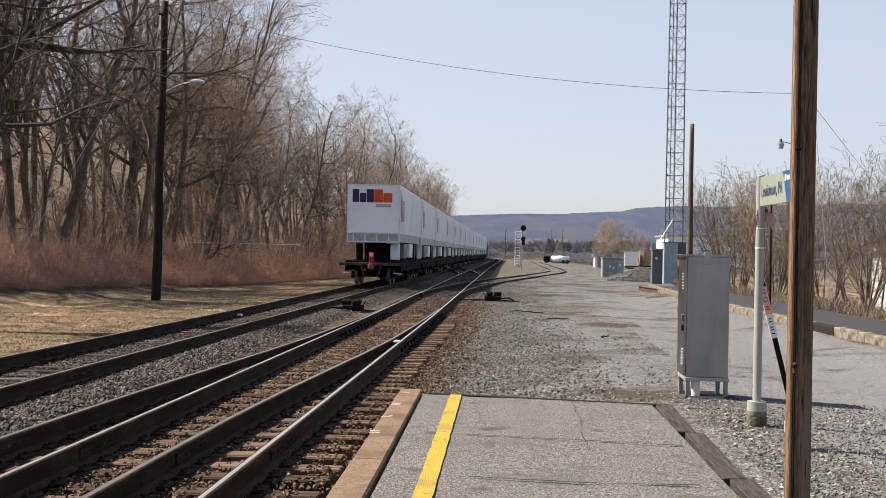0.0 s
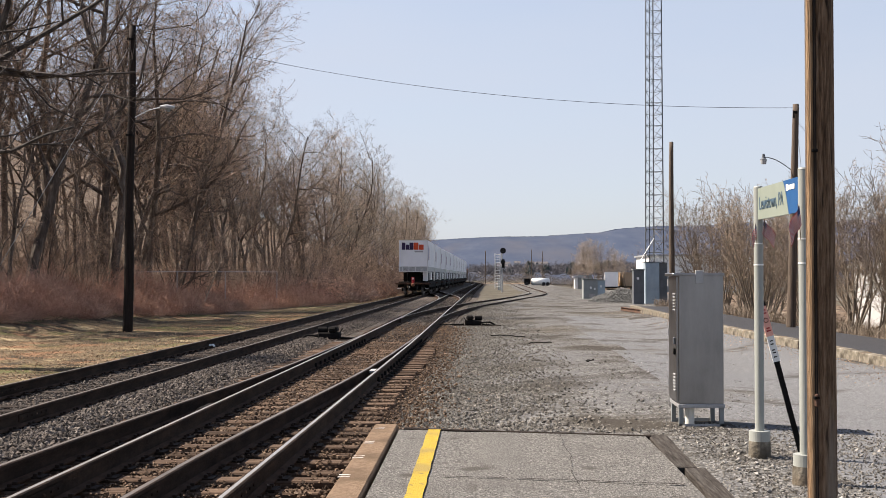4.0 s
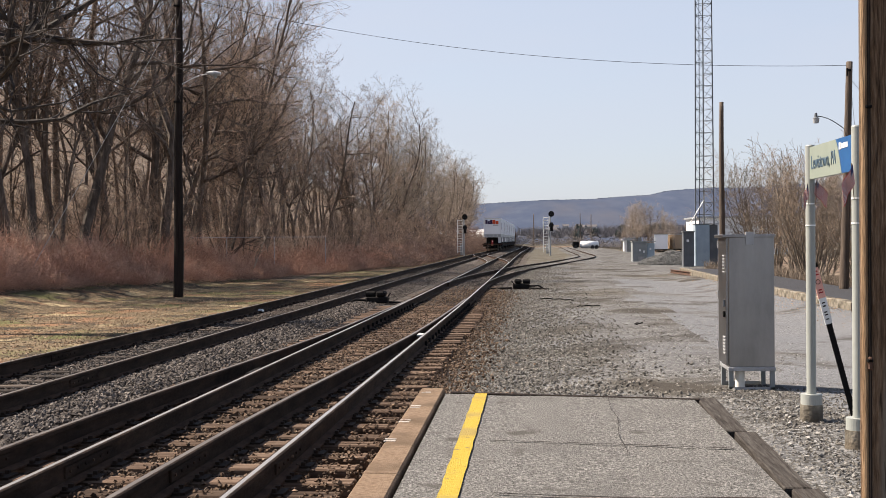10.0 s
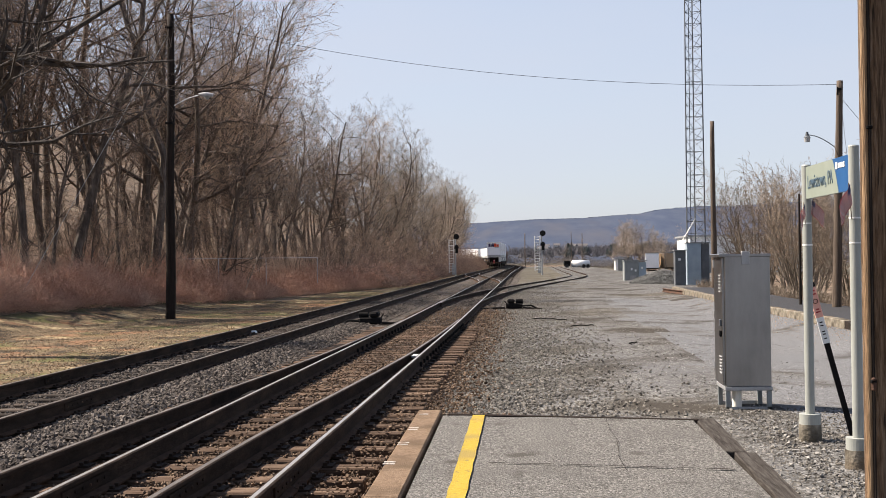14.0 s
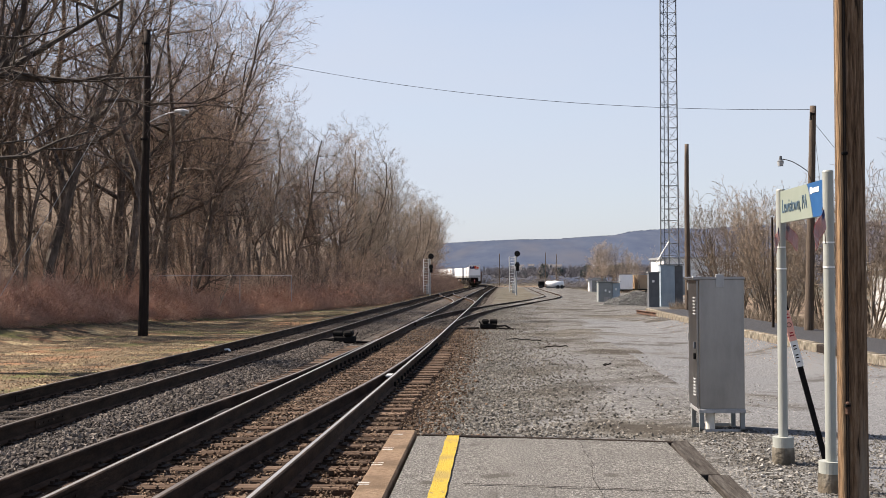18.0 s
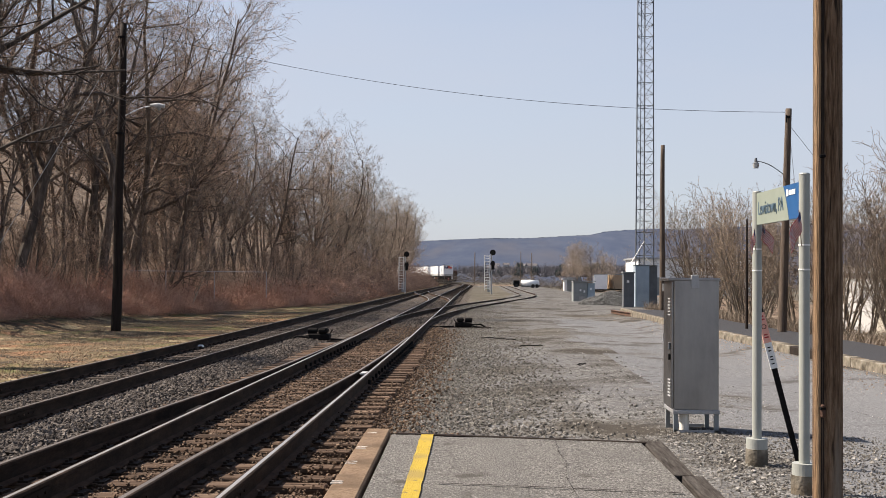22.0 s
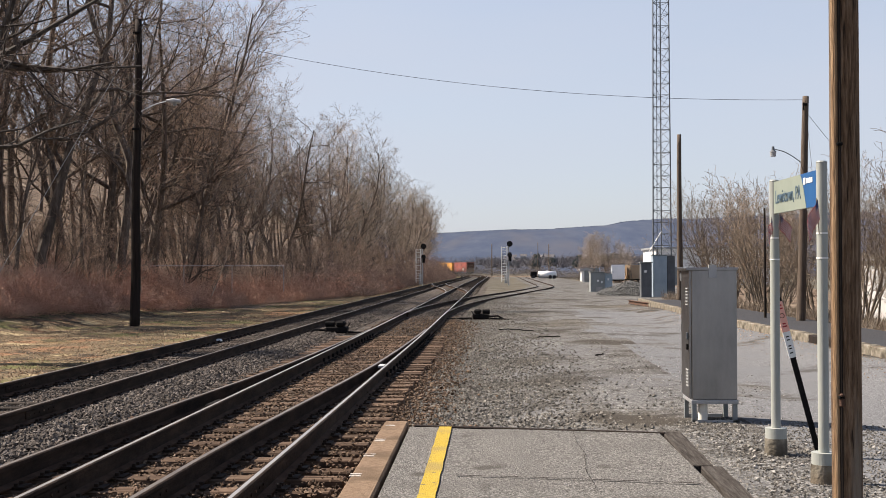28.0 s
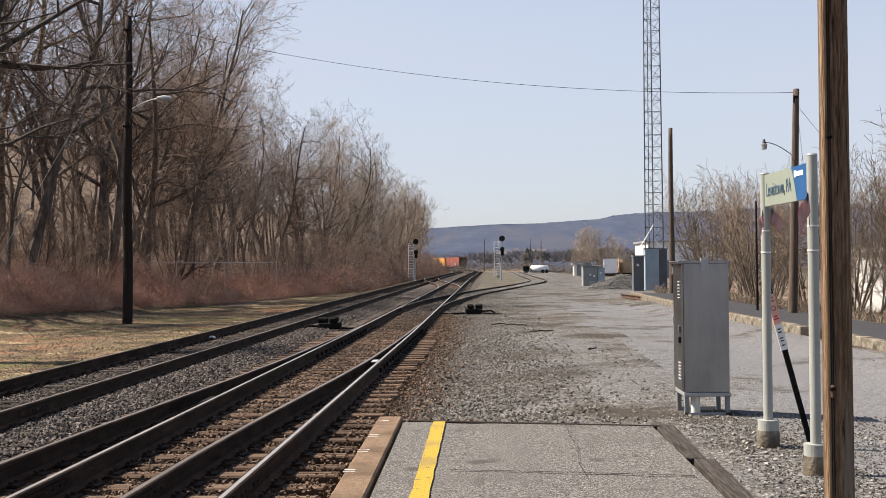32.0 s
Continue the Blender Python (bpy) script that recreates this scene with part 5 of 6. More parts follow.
rnd_t = random.Random(21)
KINDS = [tree_kind(1, 17.5, 1.0, (13, 8, 7, 6), "tall bare grey-brown woodland tree in early spring"),
         tree_kind(2, 17.0, 0.8, (14, 8, 7, 6), "slender bare woodland tree with fine upward twigs", girth=0.85),
         tree_kind(3, 18.0, 1.1, (12, 9, 7, 6), "tall bare tree with wide crooked limbs", first=0.3, girth=1.15, crook=1.15),
         tree_kind(4, 16.5, 0.75, (15, 8, 7, 6), "bare tree with pale dense twigs at the wood's edge", twig="twig_pale", girth=0.8, fine=1, first=0.2),
         tree_kind(5, 16.0, 0.95, (15, 8, 6, 6), "bare tree with a light brown crown of twigs", twig="twig_pale", first=0.18, girth=0.9, fine=1),
         tree_kind(12, 17.5, 1.15, (12, 9, 7, 6), "bare tree with low arching crooked limbs", first=0.16, girth=1.05, crook=1.3)]
BACK = [tree_kind(31, 17.0, 0.95, (13, 8, 6), "bare grey-brown tree deep in the wood", least=0.006, first=0.35),
        tree_kind(32, 16.5, 0.85, (13, 8, 6), "bare brown tree deep in the wood", least=0.006, girth=0.8, crook=1.2)]
OLD = tree_kind(44, 11.5, 1.1, (2, 7, 6, 5), "old dark bare tree with thick spreading limbs beside the grass", first=0.75, girth=2.2, crook=0.9, bark="bark_dark", twig="twig_dark",
                extra=((4.6, (1, 0.1, 0.35), 6.5, 0.2), (6.1, (1, 0.05, -0.3), 5.5, 0.1), (6.6, (1, 0.1, -0.05), 7.0, 0.12), (7.6, (1, -0.1, -0.1), 6.5, 0.11), (5.4, (0.9, 0.5, 0.0), 5.0, 0.1), (8.4, (0.9, 0.25, -0.1), 6.5, 0.1)))
SAPLING = tree_kind(6, 7.5, 0.7, (12, 7, 5), "thin bare sapling in the undergrowth", name="bare_tree", first=0.1, least=0.006)
SHRUB = tree_kind(7, 7.2, 0.62, (8, 6, 4), "multi-stemmed bare shrub with pale upright branches", twig="twig_grey", name="bare_shrub", first=0.25, stems=10, group="shrubs by the walkway", crook=0.42, least=0.006, fine=1, bark="bark_pale")
THICKET = tree_kind(9, 5.5, 0.8, (7, 5, 5), "dense bare brown thicket shrub at the wood's edge", name="bare_shrub", first=0.05, stems=5, group="undergrowth", fine=1)
DEAD = tree_kind(8, 5.0, 1.2, (7, 4), "small pale dead tree leaning in the brush", twig="twig_pale", group="undergrowth", bark="twig_pale")
for k in KINDS + BACK + [OLD, SAPLING, SHRUB, THICKET, DEAD]:
    k.matrix_basis = Matrix.Identity(4)
used = set()


def plant(kind, x, y, size=1.0, turn=None, lean=0.0, z=None):
    if z is None:
        z = land(x, y)
    m = pose(x, y, z, lean * rnd_t.uniform(-1, 1), lean, rnd_t.uniform(0, 360) if turn is None else turn)
    if kind.name not in used:
        used.add(kind.name)
        ob = kind
    else:
        ob = copy_thing(kind, m)
    ob.matrix_basis = m
    ob.scale = (size, size, size)
    return ob


def brush_front(y):
    """Where the brush begins beside the grass."""
    if y < 52:
        return -17.2 + 0.1 * (y - 40)
    return min(-9.4 + drift(y), -16.0 + 0.145 * (y - 52)) if y < 100 else -9.4 + drift(y)


def plant_woods():
    # the front row beside the line, then the depth of the wood
    y = 44.0
    while y < 340:
        x = (-20.2 if y < 100 else -20.2 + 0.1 * (y - 100) if y < 145 else -15.7) + drift(y) - rnd_t.uniform(0, 3.2)
        kind = KINDS[rnd_t.choice((0, 1, 2, 5))] if y < 90 else KINDS[rnd_t.choice((1, 3, 4, 5))] if y < 130 else KINDS[rnd_t.choice((3, 4, 4))]
        plant(kind, x, y, rnd_t.uniform(0.86, 1.04) * (1.1 if y < 90 else 0.94 if y < 130 else 1.02), lean=rnd_t.uniform(0, 6))
        y += rnd_t.uniform(3.6, 6.2) if y < 88 else rnd_t.uniform(2.6, 4.2) if y < 150 else rnd_t.uniform(5, 8)
    for i in range(44):
        y = 46 + 110 * rnd_t.random() ** 1.3
        plant(BACK[i % 2], -25.0 - rnd_t.random() ** 1.2 * 16, y, rnd_t.uniform(0.85, 1.15) * (1.0 if y < 80 else 0.85), lean=rnd_t.uniform(0, 6))
    for i in range(9):
        plant(BACK[i % 2], -27.0 - rnd_t.random() * 15, rnd_t.uniform(38, 76), rnd_t.uniform(0.8, 1.1), lean=rnd_t.uniform(0, 9))
    for i in range(26):
        y = 165 + 165 * rnd_t.random()
        plant(BACK[i % 2], -17.0 + drift(y) - rnd_t.random() * 7, y, rnd_t.uniform(0.78, 0.98), lean=rnd_t.uniform(0, 6))
    for i in range(24):
        y = 84 + 75 * rnd_t.random()
        plant(BACK[i % 2], -22.5 - rnd_t.random() * 7, y, rnd_t.uniform(0.74, 0.92), lean=rnd_t.uniform(0, 6))
    for i in range(12):
        y = rnd_t.uniform(48, 170)
        plant(KINDS[rnd_t.choice((0, 2, 5, 1))], -24 - rnd_t.random() ** 1.3 * 14, y, rnd_t.uniform(0.85, 1.1), lean=rnd_t.uniform(0, 8))
    for i in range(44):
        y = rnd_t.uniform(46, 190)
        plant(SAPLING, (-19.5 if y < 60 else -15.5) - rnd_t.random() * 10 + drift(y), y, rnd_t.uniform(0.5, 1.2), lean=rnd_t.uniform(0, 18))
    for i in range(66):
        y = 50 + 150 * rnd_t.random() ** 1.1
        plant(THICKET, brush_front(y) - 3.0 - rnd_t.random() * 7, y, rnd_t.uniform(0.5, 1.15), lean=rnd_t.uniform(0, 8))
    # tall trees seen whole beside the pole
    for k, x, y, size, turn, lean in ((5, -20.0, 68.0, 1.02, 30, 3), (2, -19.0, 58.0, 1.1, 200, 4), (5, -18.6, 79.0, 0.98, 210, 3), (0, -19.8, 73.0, 1.04, 20, 3), (2, -21.5, 64.0, 1.1, 120, 4), (0, -20.5, 51.0, 1.15, 100, -4), (5, -21.0, 45.5, 1.05, 300, 6)):
        plant(KINDS[k], x, y, size, turn, lean=lean)
    plant(OLD, -13.9, 26.0, 1.0, turn=0, z=-0.4)
    for x, y, s, turn in ((-15.5, 62, 0.9, 10), (-12.6, 84, 0.6, 130), (-24, 58, 1.2, 60), (-16.8, 55, 0.8, 250)):
        plant(DEAD, x, y, s, turn, lean=18)


plant_woods()


def plant_right():
    for x, y, s in ((11.7, 62, 0.95), (12.5, 58, 0.95), (11.9, 53, 0.8), (12.3, 66, 1.0), (13.8, 61, 1.0), (10.4, 47, 0.75), (11.4, 43, 0.7), (12.2, 39, 0.85), (10.6, 36, 0.7),
                    (13.0, 34, 0.95), (12.2, 30, 0.8), (13.6, 28, 0.9), (10.3, 29.5, 0.6), (14.8, 32, 1.0), (11.6, 26, 0.7), (15.5, 38, 1.0), (16.5, 46, 1.1)):
        plant(SHRUB, x, y, s * (0.98 if y > 50 else 0.95))
    for x, y, s in ((16.5, 40, 0.5), (18, 52, 0.55), (14.5, 27, 0.42), (15.6, 33, 0.5)):
        plant(KINDS[3], x, y, s)
    for x, y, s in ((20.0, 274, 0.52), (21.6, 267, 0.60), (23.1, 275, 0.65), (24.7, 269, 0.62), (26.2, 276, 0.56), (18.3, 278, 0.43), (28.5, 285, 0.50), (31.3, 290, 0.47),
                    (19.3, 282, 0.47), (20.8, 280, 0.56), (22.3, 281, 0.63), (23.9, 278, 0.65), (25.4, 282, 0.60), (27.1, 280, 0.54), (21.1, 287, 0.58), (23.3, 288, 0.64), (25.8, 289, 0.59), (29.9, 282, 0.49), (30.6, 276, 0.45)):
        plant(KINDS[3], x, y, s, z=-1.4)
    for x, y, s in ((14, 330, 0.4), (27, 300, 0.45), (9, 350, 0.35), (34, 310, 0.5), (40, 320, 0.6), (46, 260, 0.6)):
        plant(KINDS[4], x, y, s)


plant_right()


# ---- brush, grass, stones: loose stuff ----
def stems_stuff(name, places, mat, high, width, bend, seed, label, category, droop=0.0):
    """Thin bent three-sided stems, two pieces each."""
    r = np.random.RandomState(seed)
    n = len(places)
    p = np.array(places)
    clump = np.array([0.75 + 0.5 * noise.noise((q[0] * 0.5, q[1] * 0.35, seed)) for q in places])
    h = high * r.uniform(0.45, 1.15, n) * clump
    a = r.uniform(0, 2 * np.pi, n)
    b = bend * r.uniform(0.2, 1.2, n)
    dx, dy = np.cos(a) * b, np.sin(a) * b
    mid = p + np.stack([dx * 0.35, dy * 0.35, h * 0.6], 1)
    top = h * (r.uniform(0.7, 1.0, n) - droop * r.uniform(0.0, 1.0, n))
    mid[:, 2] += droop * 0.25 * h
    tip = p + np.stack([dx, dy, top], 1)
    w = width * r.uniform(0.6, 1.3, n)
    verts = np.zeros((n, 7, 3))
    for k in range(3):
        o = np.stack([np.cos(k * 2.094 + a), np.sin(k * 2.094 + a), np.zeros(n)], 1) * w[:, None]
        verts[:, k] = p + o
        verts[:, 3 + k] = mid + o * 0.7
    verts[:, 6] = tip
    f = []
    base = np.arange(n) * 7
    quads = np.stack([np.stack([base + k, base + (k + 1) % 3, base + 3 + (k + 1) % 3, base + 3 + k], 1) for k in range(3)], 1).reshape(-1, 4)
    tris = np.stack([np.stack([base + 3 + k, base + 3 + (k + 1) % 3, base + 6], 1) for k in range(3)], 1).reshape(-1, 3)
    ob = raw(name, verts.reshape(-1, 3).tolist(), quads.tolist() + tris.tolist(), mat)
    return tagged(ob, label, category, kind="stuff")


def scatter(n, y0, y1, x_of, seed, power=1.0, sink=0.05):
    r = random.Random(seed)
    out = []
    while len(out) < n:
        y = y0 + (y1 - y0) * r.random() ** power
        x = x_of(y, r)
        out.append((x, y, land(x, y) - sink))
    return out


def tangle_stuff(name, n, y0, y1, deep, high, front, mat, seed, label, power, width, keep=None, grow_by=1.0, base=land):
    """Short crossing twigs that fill mounds of brush."""
    r = np.random.RandomState(seed)
    y = y0 + (y1 - y0) * r.random_sample(n) ** power
    back = deep * r.random_sample(n) ** 1.3
    x = np.array([front(v) for v in y]) - back
    if keep:
        y = np.where([keep(a, b) for a, b in zip(x, y)], y, y + 60.0)
    lump = np.array([0.62 + 0.75 * noise.noise((a * 0.42, b * 0.3, seed)) + 0.3 * noise.noise((a * 1.3, b * 1.1, seed)) for a, b in zip(x, y)])
    top = high * np.clip(lump, 0.12, 1.3) * np.clip(0.25 + back / 2.2, 0, 1)
    z = np.array([base(a, b) for a, b in zip(x, y)]) + top * r.random_sample(n) ** 0.8 * 0.9
    p = np.stack([x, y, z], 1)
    a = r.uniform(0, 2 * np.pi, n)
    up = r.uniform(-0.25, 1.1, n)
    long = grow_by * r.uniform(0.2, 0.72, n) * min(high, 2.1) / 1.7
    d = np.stack([np.cos(a) * np.cos(up), np.sin(a) * np.cos(up), np.sin(up)], 1) * long[:, None]
    mid = p + d * 0.5 + np.stack([np.zeros(n), np.zeros(n), 0.12 * long], 1)
    tip = p + d - np.stack([np.zeros(n), np.zeros(n), 0.15 * long], 1)
    w = width * r.uniform(0.6, 1.4, n)
    side = np.stack([-np.sin(a), np.cos(a), np.zeros(n)], 1)
    verts = np.zeros((n, 7, 3))
    for k in range(3):
        o = side * (math.cos(k * 2.094) * w)[:, None] + np.array([0, 0, 1.0]) * (math.sin(k * 2.094) * w)[:, None]
        verts[:, k] = p + o
        verts[:, 3 + k] = mid + o * 0.75
    verts[:, 6] = tip
    base = np.arange(n) * 7
    quads = np.stack([np.stack([base + k, base + (k + 1) % 3, base + 3 + (k + 1) % 3, base + 3 + k], 1) for k in range(3)], 1).reshape(-1, 4)
    tris = np.stack([np.stack([base + 3 + k, base + 3 + (k + 1) % 3, base + 6], 1) for k in range(3)], 1).reshape(-1, 3)
    ob = raw(name, verts.reshape(-1, 3).tolist(), quads.tolist() + tris.tolist(), mat)
    return tagged(ob, label, "brush", kind="stuff")


tangle_stuff("bramble_thicket", 105000, 36, 120, 7.0, 1.9, brush_front, "bramble", 5, "thicket of reddish-brown bare brambles", 1.5, 0.0068)
stems_stuff("bramble_canes", scatter(4000, 38, 120, lambda y, r: brush_front(y) - 0.6 - r.random() ** 1.4 * 6.5, 3, 1.35), "bramble", 2.0, 0.009, 1.5, 6, "arching bare bramble canes", "brush", droop=0.5)
tangle_stuff("lineside_brush", 46000, 85, 330, 6.0, 3.0, lambda y: -9.2 + drift(y), "brush_dark", 75, "reddish-brown bare brush along the track", 1.2, 0.011)
tangle_stuff("curve_brush", 15000, 165, 330, 7.0, 6.2, lambda y: -10.2 + drift(y), "brush_dark", 77, "tall reddish-brown brush on the inside of the curve", 1.0, 0.02)
stems_stuff("undergrowth", scatter(26000, 42, 190, lambda y, r: brush_front(y) - 3 - r.random() ** 1.3 * 14, 13, 1.2), "undergrowth", 3.0, 0.009, 2.2, 15, "grey-brown bare undergrowth below the trees", "brush")
stems_stuff("dry_grass", scatter(42000, 14, 75, lambda y, r: -9.3 + drift(y) - r.random() ** 1.1 * max(1.0, -9.3 - brush_front(y)), 23, 1.2, 0.01), "dry_blade", 0.055, 0.006, 0.08, 25, "short dry grass with fallen leaves", "grass")
stems_stuff("bank_weeds", scatter(17000, 20, 70, lambda y, r: kerb_x(y) + 2.3 + r.random() * 5, 33, 1.0), "twig_pale", 0.8, 0.009, 0.5, 35, "dry tan weeds behind the walkway", "brush")


def stones_stuff(name, places, lo, hi, mat, seed, label, category="ballast"):
    """Loose angular stones, eight faces each."""
    r = np.random.RandomState(seed)
    p = np.array(places)
    n = len(p)
    size = r.uniform(lo, hi, n)
    unit = np.array([(1, 0, 0), (-1, 0, 0), (0, 1, 0), (0, -1, 0), (0, 0, 1), (0, 0, -1)], float)
    v = unit[None] * r.uniform(0.55, 1.2, (n, 6, 1)) + r.uniform(-0.25, 0.25, (n, 6, 3))
    ang = r.uniform(0, 2 * np.pi, n)
    c, s = np.cos(ang), np.sin(ang)
    tilt = r.uniform(-0.9, 0.9, n)
    ct, st = np.cos(tilt), np.sin(tilt)
    x, y, z = v[..., 0], v[..., 1], v[..., 2] * 0.8
    y, z = y * ct[:, None] - z * st[:, None], y * st[:, None] + z * ct[:, None]
    x, y = x * c[:, None] - y * s[:, None], x * s[:, None] + y * c[:, None]
    v = np.stack([x, y, z], 2) * size[:, None, None] + p[:, None]
    tri = np.array([(0, 2, 4), (2, 1, 4), (1, 3, 4), (3, 0, 4), (2, 0, 5), (1, 2, 5), (3, 1, 5), (0, 3, 5)])
    f = (np.arange(n)[:, None, None] * 6 + tri[None]).reshape(-1, 3)
    ob = raw(name, v.reshape(-1, 3).tolist(), f.tolist(), mat)
    return tagged(ob, label, category, kind="stuff")


def near_power(r, y0, y1):
    return y0 * (y1 / y0) ** r.random()


def stone_places(n, y0, y1, x_of, seed, lift=0.01, bare=-9.0):
    r = random.Random(seed)
    out = []
    for _ in range(n):
        y = near_power(r, y0, y1)
        x = x_of(y, r)
        if noise.noise((x * 0.55, y * 0.13, 11)) + 0.5 * noise.noise((x * 1.9, y * 0.5, 12)) + r.uniform(-0.15, 0.15) < bare:
            continue
        out.append((x, y, land(x, y) + r.uniform(-0.5, 1.0) * lift))
    return out


stones_stuff("ballast_stones", stone_places(26000, 9, 60, lambda y, r: -5.05 + r.uniform(-0.75, 0.72) + drift(y), 41, 0.02), 0.02, 0.042, "ballast_dark", 1, "grey angular ballast between the tracks")
stones_stuff("crib_stones", stone_places(24000, 6.5, 45, lambda y, r: B_MID - 0.1 + r.uniform(-1.2, 1.3) + drift(y), 42, 0.035), 0.014, 0.032, "stone_rusty", 2, "rust-stained ballast between the rails")
stones_stuff("crib_stones", stone_places(22000, 9, 75, lambda y, r: A_MID + r.gauss(0, 0.55) + drift(y), 43, 0.024), 0.016, 0.032, "ballast_dark", 3, "brown ballast between the far rails")
stones_stuff("crib_stones", stone_places(11000, 42, 115, lambda y, r: B_MID + r.uniform(-1.3, 1.3) + drift(y), 57, 0.03), 0.028, 0.055, "ballast_dark", 16, "brown ballast between the farther rails")
stones_stuff("rusty_shoulder", stone_places(10000, 9, 40, lambda y, r: -1.35 + drift(y) + r.gauss(0.0, 0.33), 54, 0.09), 0.014, 0.032, "stone_rusty", 14, "rust-stained stones along the outer rail")
stones_stuff("shoulder_stones", stone_places(30000, 11.9, 75, lambda y, r: -1.25 + drift(y) + abs(r.gauss(0, 1.15)), 44, 0.015), 0.014, 0.033, "stone_tan", 4, "grey loose ballast beside the track")
stones_stuff("yard_stones", stone_places(12000, 12, 45, lambda y, r: 0.3 + r.random() ** 1.3 * 5.0, 45, 0.004, 0.0), 0.006, 0.018, "stone", 5, "scattered small yard stones", "gravel")
stones_stuff("post_stones", stone_places(14000, 5.5, 14, lambda y, r: 1.7 + r.random() ** 1.5 * 3.0, 49, 0.011), 0.007, 0.018, "stone_tan", 9, "grey crushed stone round the sign posts", "gravel")
stones_stuff("pale_stones", stone_places(1300, 5.5, 14, lambda y, r: 1.75 + r.random() ** 1.3 * 2.4, 46, 0.012), 0.009, 0.028, "stone_pale", 6, "pale broken stones round the sign posts", "gravel")
stones_stuff("yard_leaves", stone_places(2500, 12, 60, lambda y, r: 6.7 + kerb_x(y) - 6.72 - r.random() ** 2 * 1.4, 47, 0.006), 0.007, 0.018, "leaf_litter", 7, "fallen brown leaves along the kerb", "leaves")


stones_stuff("fallen_leaves", stone_places(22000, 12, 60, lambda y, r: -8.0 + drift(y) - r.random() ** 1.3 * 8, 48, 0.012), 0.01, 0.03, "leaf_litter", 10, "fallen brown leaves on the grass", "leaves")
stones_stuff("cess_stones", stone_places(5000, 10, 60, lambda y, r: -7.6 + drift(y) + r.uniform(-0.7, 0.45), 50, 0.015), 0.015, 0.036, "stone_rusty", 11, "dark ballast at the track's outer edge")


stones_stuff("tie_debris", [(x, y, -0.19) for x, y, z in stone_places(2600, 6.5, 20, lambda y, r: r.choice((-1.45, -1.6, -1.75, -2.5, -2.9, -3.2)) + r.uniform(-0.2, 0.2), 56, 0.01)], 0.008, 0.026, "stone_rusty", 15, "stones and debris lying on the ties")


def gravel_heap():
    r = random.Random(5)
    out = []
    for _ in range(9000):
        a, q = r.uniform(0, 6.283), r.random() ** 0.6
        out.append((8.75 + 2.3 * q * math.cos(a), 81.0 + 2.0 * q * math.sin(a), -0.2 + 0.95 * (1 - q) ** 0.8 + 0.12 * noise.noise((q * 3 * math.cos(a), q * 3 * math.sin(a), 6)) + r.uniform(-0.04, 0.04)))
    stones_stuff("gravel_heap", out, 0.025, 0.07, "heap_stone", 8, "heap of grey crushed stone in the yard", "gravel heap")


gravel_heap()


# ---- far hills and town ----
def ridge(s):
    """Slope of the skyline above the eye, by direction."""
    pts = ((-0.9, 0.030), (-0.3, 0.029), (-0.05, 0.0310), (0.0, 0.0335), (0.042, 0.0340), (0.07, 0.0360), (0.09, 0.0368), (0.105, 0.0400), (0.12, 0.0412), (0.14, 0.0425), (0.166, 0.0418), (0.2, 0.044), (0.31, 0.047), (0.42, 0.05), (1.2, 0.04))
    for (a, u), (b, w) in zip(pts, pts[1:]):
        if a <= s <= b:
            return u + (w - u) * (s - a) / (b - a)
    return 0.03


def hill_height(x, y):
    """The valley floor rising to the wooded ridge."""
    d = y
    t = (d - 420.0) / 2280.0
    if t <= 0:
        return -1.2
    top = ridge(x / y) * 2700.0
    return -1.2 + top * (0.4 * t + 0.6 * smooth_step(t, 0.3, 1.0)) + (9.0 * noise.noise((x * 0.0045, y * 0.0012, 2)) * smooth_step(t, 0.2, 0.6) * (1.0 - smooth_step(t, 0.75, 0.98)) + 1.2 * noise.noise((x * 0.012, y * 0.004, 5)) * (1.0 - smooth_step(t, 0.8, 1.0))) * min(1, t * 3)


def build_hills():
    verts, faces = [], []
    ns, rows = 240, [420 + 57 * j for j in range(41)] + [2850, 3000]
    for y in rows:
        for i in range(ns + 1):
            s = -0.9 + 2.1 * i / ns
            z = hill_height(s * y, y) if y <= 2700 else hill_height(s * 2700, 2700) - (y - 2700) * 0.1
            verts.append((s * y, y, z))
    for j in range(len(rows) - 1):
        for i in range(ns):
            k = j * (ns + 1) + i
            faces.append((k, k + 1, k + ns + 2, k + ns + 1))
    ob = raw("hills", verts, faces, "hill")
    ob.data.polygons.foreach_set("use_smooth", [True] * len(faces))
    tagged(ob, "long wooded ridge of bare trees beyond the valley", "hill", kind="structure")


def hill_places(n, y0, y1, s0, s1, seed, power=1.0):
    r = random.Random(seed)
    out = []
    for _ in range(n):
        y = y0 * (y1 / y0) ** (r.random() ** power)
        x = r.uniform(s0, s1) * y
        if noise.noise((x * 0.02, y * 0.008, 7)) > -0.25 or y > 1600:
            out.append((x, y, hill_height(x, min(y, 2700)) - 1.0))
    return out


